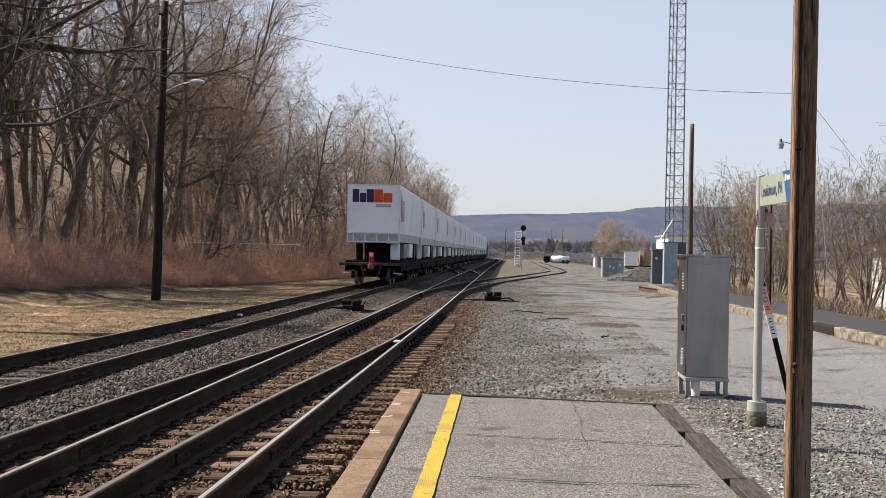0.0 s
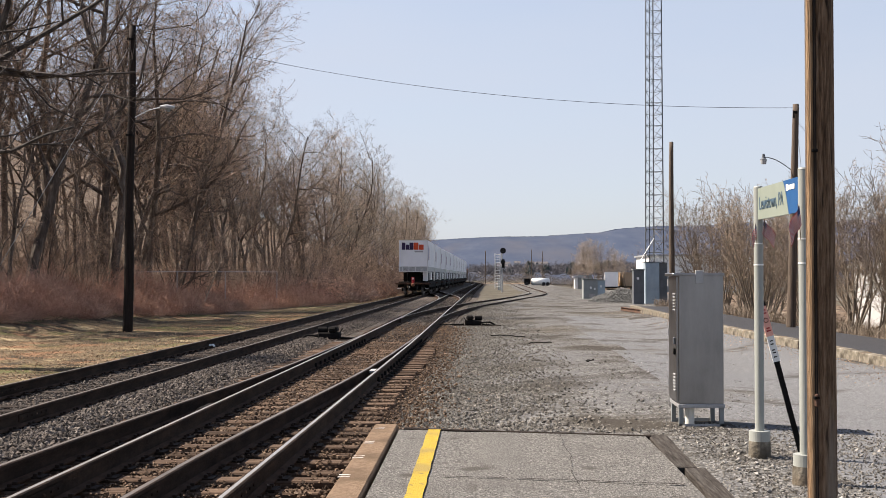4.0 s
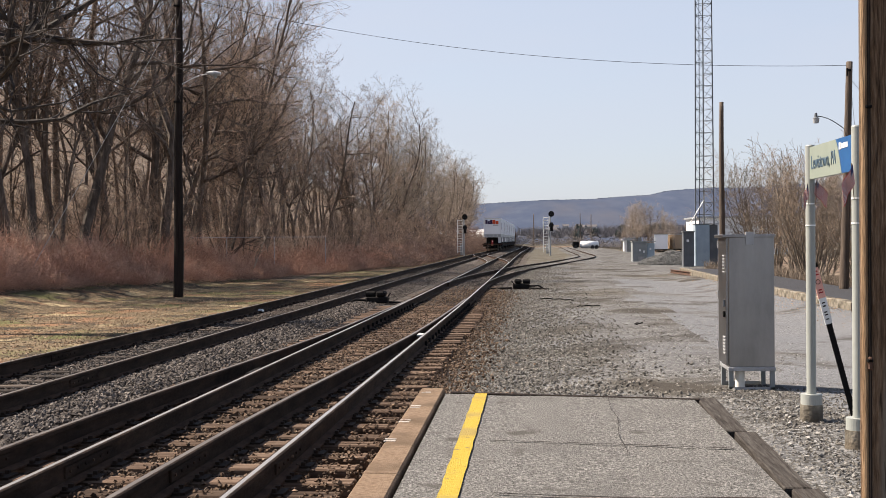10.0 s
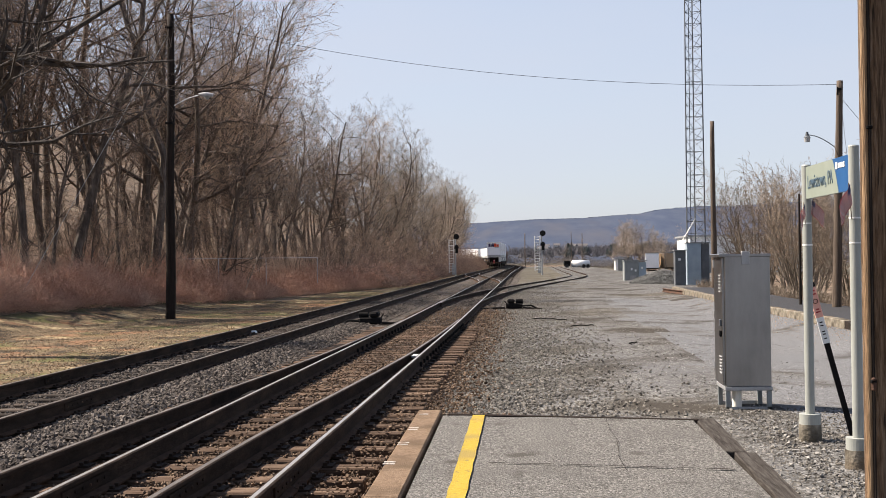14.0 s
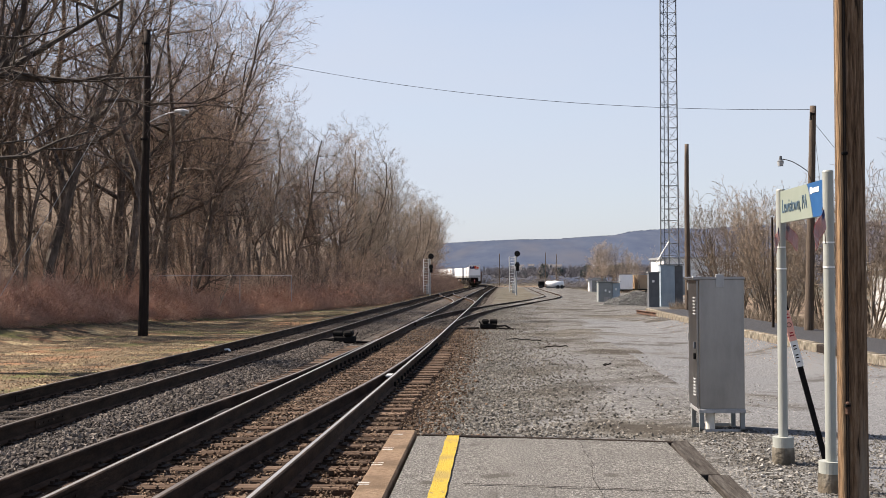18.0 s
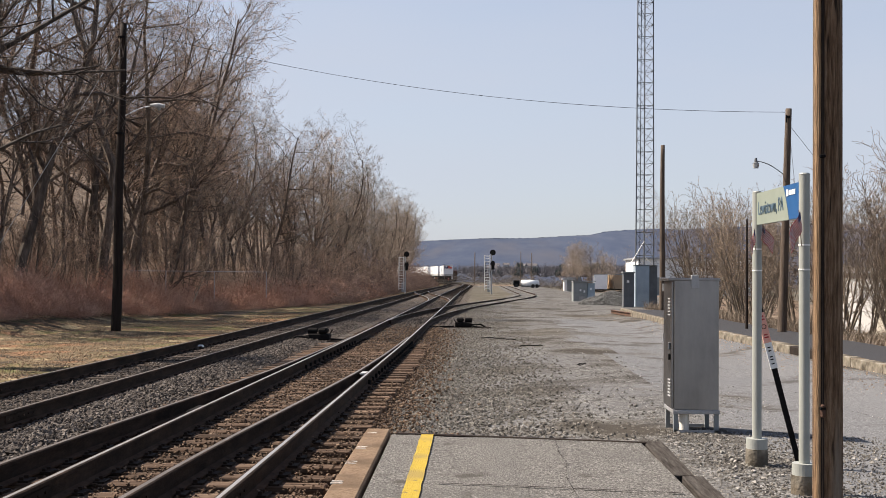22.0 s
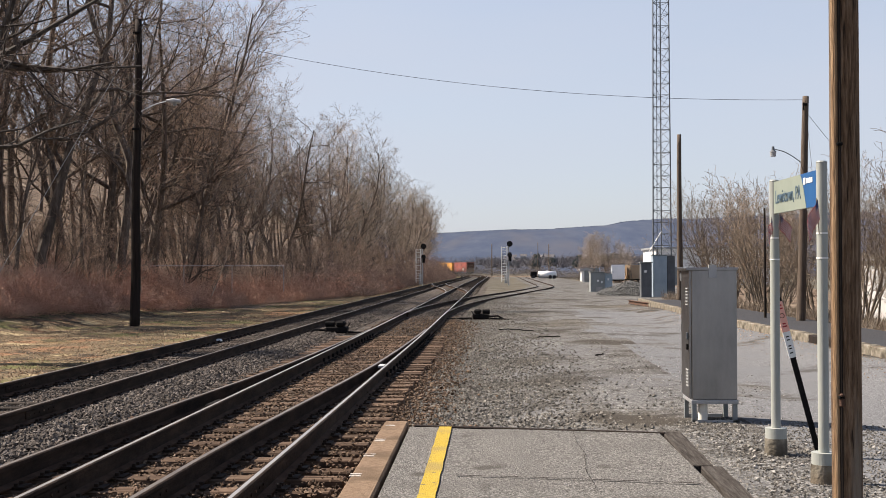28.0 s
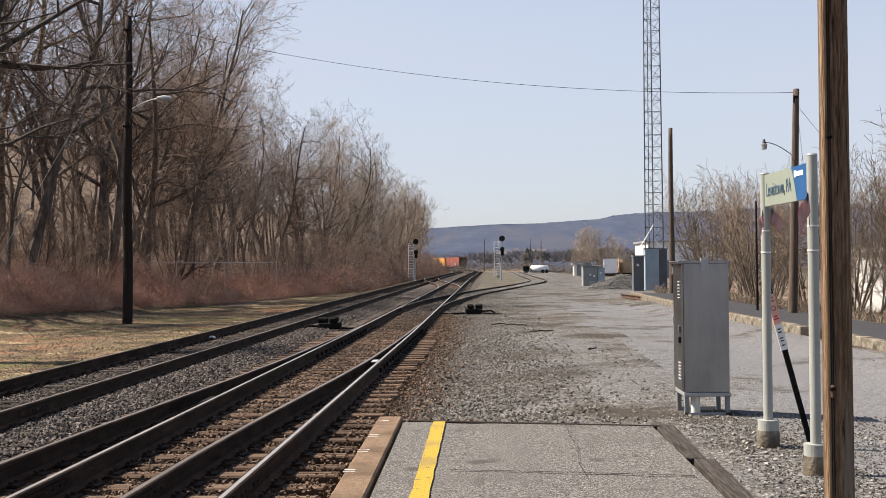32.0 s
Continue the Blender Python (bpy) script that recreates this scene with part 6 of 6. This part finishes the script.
build_hills()
def crowns_stuff(name, places, high, wide, spikes, thick, mat, seed, label):
    """Round far crowns, each a burst of fine twigs."""
    r = np.random.RandomState(seed)
    p = np.repeat(np.array(places), spikes, 0)
    n = len(p)
    size = np.repeat(r.uniform(0.6, 1.15, len(places)), spikes)
    a, e = r.uniform(0, 2 * np.pi, n), r.uniform(-0.5, 1.25, n)
    reach = size * r.uniform(0.75, 1.05, n)
    tip = p + np.stack([np.cos(a) * np.cos(e) * wide * reach, np.sin(a) * np.cos(e) * wide * reach, high * (0.4 * size + 0.6 * np.sin(e) * reach)], 1)
    foot = p + np.stack([0.25 * wide * np.cos(a), 0.25 * wide * np.sin(a), high * 0.25 * size], 1)
    verts = np.zeros((n, 4, 3))
    for k in range(3):
        t = a + k * 2.094
        verts[:, k] = foot + np.stack([np.cos(t), np.sin(t), np.sin(2 * t) * 0.5], 1) * thick
    verts[:, 3] = tip
    f = (np.arange(n)[:, None, None] * 4 + np.array([(0, 1, 3), (1, 2, 3), (2, 0, 3)])[None]).reshape(-1, 3)
    return tagged(raw(name, verts.reshape(-1, 3).tolist(), f.tolist(), mat), label, "woods", kind="stuff")


tangle_stuff("far_woods", 22000, 470, 1000, 330.0, 7.0, lambda y: 0.27 * y + 60.0, "hazed_wood", 51, "bare grey-brown woods on the valley floor", 1.0, 0.08, grow_by=4.0, base=lambda x, y: hill_height(x, y) - 0.5)
tangle_stuff("mid_brush", 42000, 262, 560, 120.0, 3.4, lambda y: 0.27 * y + 12.0, "mid_wood", 55, "grey-brown bare brush beyond the yard", 1.1, 0.04, keep=lambda x, y: y > 312 or x < 14)
crowns_stuff("foot_woods", hill_places(300, 600, 860, -0.03, 0.3, 19), 7.0, 6.0, 60, 0.22, "hazed_wood", 58, "bare grey-brown trees between the houses of the valley")
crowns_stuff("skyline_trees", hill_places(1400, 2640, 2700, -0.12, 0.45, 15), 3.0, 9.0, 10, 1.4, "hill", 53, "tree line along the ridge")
crowns_stuff("dark_evergreens", hill_places(10, 560, 800, 0.0, 0.1, 16), 8.0, 3.2, 220, 0.6, "evergreen", 54, "dark evergreen trees among the houses")


def house(x, y, w, d, h, wall, turn, label):
    z = hill_height(x, y) if y > 420 else land(x, y)
    b = thing("house", (x, y, z), turn, label=label, category="house", group="houses of the far town")
    part("wall", boxes((-w / 2, w / 2, -d / 2, d / 2, -2, h)), wall, b)
    bm = bmesh.new()
    e = 0.4
    a = [bm.verts.new(p) for p in ((-w / 2 - e, -d / 2 - e, h), (w / 2 + e, -d / 2 - e, h), (w / 2 + e, d / 2 + e, h), (-w / 2 - e, d / 2 + e, h), (-w / 2 - e, 0, h + d * 0.4), (w / 2 + e, 0, h + d * 0.4))]
    for q in ((0, 1, 5, 4), (2, 3, 4, 5), (0, 4, 3), (1, 2, 5), (3, 2, 1, 0)):
        bm.faces.new([a[i] for i in q])
    part("roof", bm, "roof", b)
    for k in range(3):
        for zz in (1.0, 3.6):
            if zz + 1.4 < h:
                part("window", boxes((-w / 2 + (k + 0.6) * w / 3.4, -w / 2 + (k + 0.6) * w / 3.4 + 1.0, -d / 2 - 0.05, -d / 2, zz, zz + 1.4)), "window_dark", b)


def build_town():
    r = random.Random(31)
    for i in range(11):
        y = r.uniform(700, 1250)
        s = r.uniform(-0.005, 0.11)
        house(s * y, y, r.uniform(5, 6.5), r.uniform(4.0, 5.5), r.uniform(3.6, 4.6), r.choice(("siding_grey", "white_paint", "wall_cream", "siding_grey")), r.uniform(-40, 40),
              "small gabled house among bare trees in the valley")


build_town()


# ---- buildings and cars beyond the yard ----
def warehouse(x0, x1, y0, y1, z0, z1, wall, label, name="warehouse", doors=3):
    b = thing(name, (x0, y0, z0), label=label, category="building")
    w, d, h = x1 - x0, y1 - y0, z1 - z0
    part("wall", boxes((0, w, 0, d, -2, h)), wall, b)
    part("roof", boxes((-0.4, w + 0.4, -0.4, d + 0.4, h, h + 0.35)), "galvanised", b)
    for k in range(doors):
        part("door", boxes((w * (k + 0.3) / doors, w * (k + 0.3) / doors + 3.2, -0.08, 0, 0, 3.4)), "grey_paint", b)
    for k in range(int(w / 2.5)):
        part("wall_rib", boxes((k * 2.5 + 0.4, k * 2.5 + 0.5, -0.06, 0, 0, h)), wall, b)


warehouse(30, 52, 230, 250, -1.5, 5.4, "white_paint", "long low white metal warehouse beyond the yard")
warehouse(30, 62, 78, 100, -4.0, 2.2, "siding_grey", "large white industrial building behind bare trees", doors=4)
warehouse(20.5, 24.5, 60, 63, -2.5, 0.6, "wall_cream", "cream storage container below the walkway", "storage_container", 1)


def railing():
    r = thing("metal_railing", (9.6, 25.6, -0.1), -8, label="black metal pipe railing beside the walkway", category="railing")
    for k in range(5):
        part("post", rods(((k * 0.75, -k * 1.0, -0.3), (k * 0.75, -k * 1.0, 1.05), 0.03), sides=8), "black_steel", r)
    for z in (0.5, 1.03):
        part("rail", rods(((0, 0, z), (3.0, -4.0, z), 0.025), sides=8), "black_steel", r)


railing()


def old_rail_fence():
    """White pipe rail in the brush on the left."""
    f = thing("pipe_railing", (-19.5, 62, 0.75), label="low white pipe railing in the brush", category="railing")
    pts = [(0, 0), (2.2, 2.0), (4.4, 4.0), (6.6, 8.0)]
    for x, y in pts:
        part("post", rods(((x, y, -0.45), (x, y, 1.1), 0.025), sides=8), "galvanised", f)
    for (xa, ya), (xb, yb) in zip(pts, pts[1:]):
        part("rail", rods(((xa, ya, 1.08), (xb, yb, 1.08), 0.018), sides=6), "galvanised", f)


old_rail_fence()


def truck_parts(car, xs, wheel_r=0.42):
    """Wheel sets of a rail car; it lies along y."""
    for yc in xs:
        t = part("bogie", boxes((-0.98, -0.86, yc - 1.15, yc + 1.15, 0.3, 0.62), (0.86, 0.98, yc - 1.15, yc + 1.15, 0.3, 0.62), (-1.0, 1.0, yc - 0.25, yc + 0.25, 0.35, 0.6)), "black_steel", car)
        for dy in (-0.85, 0.85):
            part("axle", rods(((-0.8, yc + dy, wheel_r), (0.8, yc + dy, wheel_r), 0.07), sides=10), "black_steel", t)
            for sx in (-0.75, 0.75):
                part("wheel", rods(((sx - 0.065, yc + dy, wheel_r), (sx + 0.065, yc + dy, wheel_r), wheel_r), ((sx - 0.075 * (1 if sx > 0 else -1), yc + dy, wheel_r), (sx - 0.04 * (1 if sx > 0 else -1), yc + dy, wheel_r), wheel_r + 0.025), sides=20), "wheel_steel", t)


def rail_car(x, y, turn, mat, label, long=15.2, high=4.4, hopper=False, z=-0.45):
    c = thing("boxcar" if not hopper else "hopper_car", (x, y, z), turn, label=label, category="rail car", group="parked rail cars")
    part("body", boxes((-1.5, 1.5, -long / 2, long / 2, 1.1, high), bevel=0.08), mat, c)
    part("roof", boxes((-1.55, 1.55, -long / 2, long / 2, high, high + 0.12)), "galvanised" if hopper else mat, c)
    for s in (-1, 1):
        for k in range(9):
            yy = -long / 2 + (k + 0.5) * long / 9
            part("side_rib", boxes((s * 1.5 - 0.06, s * 1.5 + 0.06, yy - 0.05, yy + 0.05, 1.2, high - 0.1)), mat, c)
        if not hopper:
            part("door", boxes((s * 1.56 - 0.04, s * 1.56 + 0.04, -1.6, 1.6, 1.2, high - 0.2)), "rust_and_shade" if mat == "boxcar_orange" else mat, c)
            part("placard", boxes((s * 1.6 - 0.02, s * 1.6 + 0.02, -4.6, -3.4, 1.5, 2.6)), "rust_and_shade" if mat == "boxcar_orange" else "worn_white", c)
        # the red car's ends get a darker colour that holds their shade
        if mat == "boxcar_red":
            part("shaded_end_wall", boxes((-1.45, 1.45, s * long / 2 - 0.03, s * long / 2 + 0.03, 1.15, high - 0.05)), "rust_and_shade", c)
        part("end_sill", boxes((-1.4, 1.4, s * long / 2 - 0.1, s * long / 2 + 0.1, 0.8, 1.1)), "black_steel", c)
    truck_parts(c, (-long / 2 + 2.2, long / 2 - 2.2))


rail_car(-13.2, 437, 20, "boxcar_red", "parked red-brown boxcar on the far curve")
rail_car(-19.2, 452.5, 21, "boxcar_orange", "parked orange boxcar on the far curve")
rail_car(27.3, 276, -5.4, "trailer_skin", "parked white covered hopper car", 13, 4.4, True, z=-1.95)
rail_car(31.4, 284, 3, "hopper_tan", "parked tan covered hopper car", 13, 4.4, True, z=-1.95)
rail_car(38.2, 297, 12, "white_paint", "parked white covered hopper car", 13, 4.4, True, z=-1.95)


def tank_truck():
    t = thing("tank_truck", (6.9, 216.0, -0.2), 4, label="white tank truck parked in the yard", category="truck")
    t.scale = (0.84, 0.84, 0.9)
    bm = bmesh.new()
    rod(bm, (0.3, 0, 0.86), (3.7, 0, 0.86), 0.72, sides=24)
    bmesh.ops.create_uvsphere(bm, u_segments=16, v_segments=10, radius=0.72, matrix=Matrix.Translation((0.3, 0, 0.86)) @ Matrix.Diagonal((0.5, 1, 1, 1)))
    bmesh.ops.create_uvsphere(bm, u_segments=16, v_segments=10, radius=0.72, matrix=Matrix.Translation((3.7, 0, 0.86)) @ Matrix.Diagonal((0.5, 1, 1, 1)))
    part("tank", bm, "white_paint", t, smooth=True)
    part("hatch", rods(((2, 0, 1.5), (2, 0, 1.7), 0.25), sides=16), "white_paint", t)
    part("chassis", boxes((-1.3, 4.2, -0.4, 0.4, 0.35, 0.5)), "black_steel", t)
    part("cab", boxes((-1.6, -0.3, -0.8, 0.8, 0.45, 1.5), bevel=0.12), "black_steel", t)
    part("windscreen", boxes((-1.62, -0.9, -0.7, 0.7, 1.0, 1.4)), "window_dark", t)
    for x in (-1.0, 2.6, 3.5):
        for y in (-0.75, 0.75):
            part("wheel", rods(((x, y - 0.12, 0.38), (x, y + 0.12, 0.38), 0.38), sides=18), "rubber", t)


tank_truck()
far_poles = [utility_pole((x, y, -1), h, 0.16, "pole_grey", "distant utility pole in the valley") for x, y, h in ((-2.0, 300, 9), (13.5, 420, 12), (16.5, 400, 11))]
warehouse(18.4, 20.4, 268, 272, -1.6, 1.2, "white_paint", "small cream trackside shed", "shed", 1)


# ---- the departing freight train ----
def make_flat_car(last):
    c = thing("flat_car", label="black flat car with a rusty end and a red marker" if last else "black flat car carrying a road trailer", category="rail car", group="flat cars of the train")
    L = 13.4
    part("deck", boxes((-1.25, 1.25, 0, L, 0.95, 1.12), bevel=0.02), "black_steel", c)
    part("side_sill", boxes((-1.3, -1.22, 0.2, L - 0.2, 0.62, 1.0)), "black_steel", c)
    part("side_sill", boxes((1.22, 1.3, 0.2, L - 0.2, 0.62, 1.0)), "black_steel", c)
    part("centre_sill", boxes((-0.3, 0.3, -0.2, L + 0.2, 0.6, 0.95)), "black_steel", c)
    end = part("end_platform", boxes((-1.5, 1.5, -0.45, 0.1, 0.88, 1.02), bevel=0.02), "rust_and_shade", c, "rusty end platform")
    part("coupler", boxes((-0.12, 0.12, -0.85, -0.1, 0.72, 0.98), bevel=0.04), "rust_steel", c)
    part("hitch", boxes((-0.5, 0.5, 1.0, 1.6, 1.12, 1.94), (-0.9, -0.6, 1.0, 1.3, 1.12, 1.9), (0.6, 0.9, 1.0, 1.3, 1.12, 1.9), bevel=0.03), "black_steel", c)
    truck_parts(c, (1.2, L - 1.6))
    if last:
        part("marker", boxes((-0.1, 0.12, -0.62, -0.45, 0.98, 1.5), bevel=0.03), "flag_red", end, "red end-of-train marker")
        part("marker_plate", boxes((-0.06, 0.08, -0.64, -0.62, 1.3, 1.44)), "white_paint", end)
        for s in (-1, 1):
            part("grab_iron", rods(((s * 1.3, -0.46, 0.55), (s * 1.0, -0.46, 0.55), 0.02), sides=6), "white_paint", end)
            part("air_hose", rods(((s * 0.45, -0.5, 0.85), (s * 0.3, -0.6, 0.35), 0.04), sides=8), "rubber", end)
    return c


def make_trailer(last):
    t = thing("road_trailer", label="white road trailer with a box body on the train", category="trailer", group="trailers on the train")
    L, w, z0, z1 = 12.2, 1.21, 1.95, 4.62
    part("body", boxes((-w, w, 0.03, L, z0 + 0.42, z1), bevel=0.02), "trailer_skin", t)
    part("front_frame", boxes((-w - 0.01, -w + 0.04, 0, 0.1, z0, z1), (w - 0.04, w + 0.01, 0, 0.1, z0, z1), (-w, w, 0, 0.1, z1 - 0.05, z1 + 0.01), (-w, w, 0, 0.1, z0 + 0.41, z0 + 0.46), (-w, w, 0, 0.1, z0, z0 + 0.06)), "white_paint", t)
    part("lower_panel", boxes((-w, w, 0.04, L, z0 + 0.03, z0 + 0.44)), "panel_grey", t)
    for k in range(4):
        part("connector", boxes((-0.95 + k * 0.55, -0.9 + k * 0.55, 0.0, 0.05, z0 + 0.06, z0 + 0.4)), "white_paint", t)
    if last:
        for k, (x0, x1, m) in enumerate(((-0.98, -0.68, "logo_purple"), (-0.64, -0.36, "logo_purple"), (-0.33, 0.0, "logo_purple"), (0.02, 0.42, "logo_orange"), (0.45, 0.86, "logo_orange"))):
            part("logo_block", boxes((x0, x1, 0.012, 0.028, 3.8, 4.4 if k in (0, 2, 3) else 4.23)), m, t)
        part("logo_bar", boxes((0.1, 0.82, 0.014, 0.028, 3.58, 3.72)), "logo_grey", t)
    for k in range(22):
        y = 0.4 + k * 0.53
        part("side_post", boxes((w, w + 0.02, y, y + 0.05, z0 + 0.46, z1 - 0.05)), "trailer_skin", t)
    for k in range(5):
        y = 0.75 + k * 0.34
        part("side_mark", boxes((w + 0.021, w + 0.027, y, y + 0.2, 2.95, 3.95 + 0.22 * (k == 0))), "logo_faded" if k < 3 else "logo_faded_red", t)
    part("side_code", boxes((w + 0.003, w + 0.008, 0.12, 0.2, 2.75, 4.45)), "logo_purple", t)
    part("landing_box", boxes((w - 0.42, w - 0.02, 0.3, 0.62, 1.16, 1.95), bevel=0.02), "white_paint", t)
    part("tool_box", boxes((w - 0.4, w - 0.03, 3.2, 4.7, 1.2, 1.9), bevel=0.03), "grey_paint", t)
    part("reserve_tank", rods(((-0.6, 2.0, 1.55), (0.6, 2.0, 1.55), 0.2), sides=14), "black_steel", t)
    part("landing_gear", boxes((-1.0, -0.85, 2.6, 2.75, 1.12, 1.95), (0.85, 1.0, 2.6, 2.75, 1.12, 1.95)), "galvanised", t)
    part("rear_guard", boxes((w - 0.3, w, 6.0, 7.9, 1.25, 1.93)), "trailer_skin", t)
    for y in (9.6, 10.9):
        for s in (-1, 1):
            part("wheel", rods(((s * 0.7, y, 1.64), (s * 1.2, y, 1.64), 0.51), sides=20), "rubber", t)
    part("axle_beam", boxes((-1.1, 1.1, 9.3, 11.3, 1.6, 1.95)), "black_steel", t)
    return t


CARS, PERIOD = 20, 14.2
flat_last, flat_first = make_flat_car(True), make_flat_car(False)
trailer_last, trailer_first = make_trailer(True), make_trailer(False)
flats = [flat_last, flat_first] + [copy_thing(flat_first, Matrix.Identity(4)) for _ in range(CARS - 2)]
trailers = [trailer_last, trailer_first] + [copy_thing(trailer_first, Matrix.Identity(4)) for _ in range(CARS - 2)]


def on_track(y):
    """The pose of a car whose rear stands at y on the far track."""
    slope = (drift(y + 6.7) - drift(y - 6.7 + 6.7)) / 6.7
    return pose(A_MID + drift(y), y, 0.0, 0, 0, -math.degrees(math.atan(slope)))


def rear_of_train(t):
    return 53.3 + 11.65 * t - 0.028 * t * t
lay_ties()


def motions():
    for k in range(CARS):
        rows = [(t, on_track(rear_of_train(t) + k * PERIOD)) for t in range(0, 33)]
        walk(flats[k], rows)
        walk(trailers[k], rows)


motions()
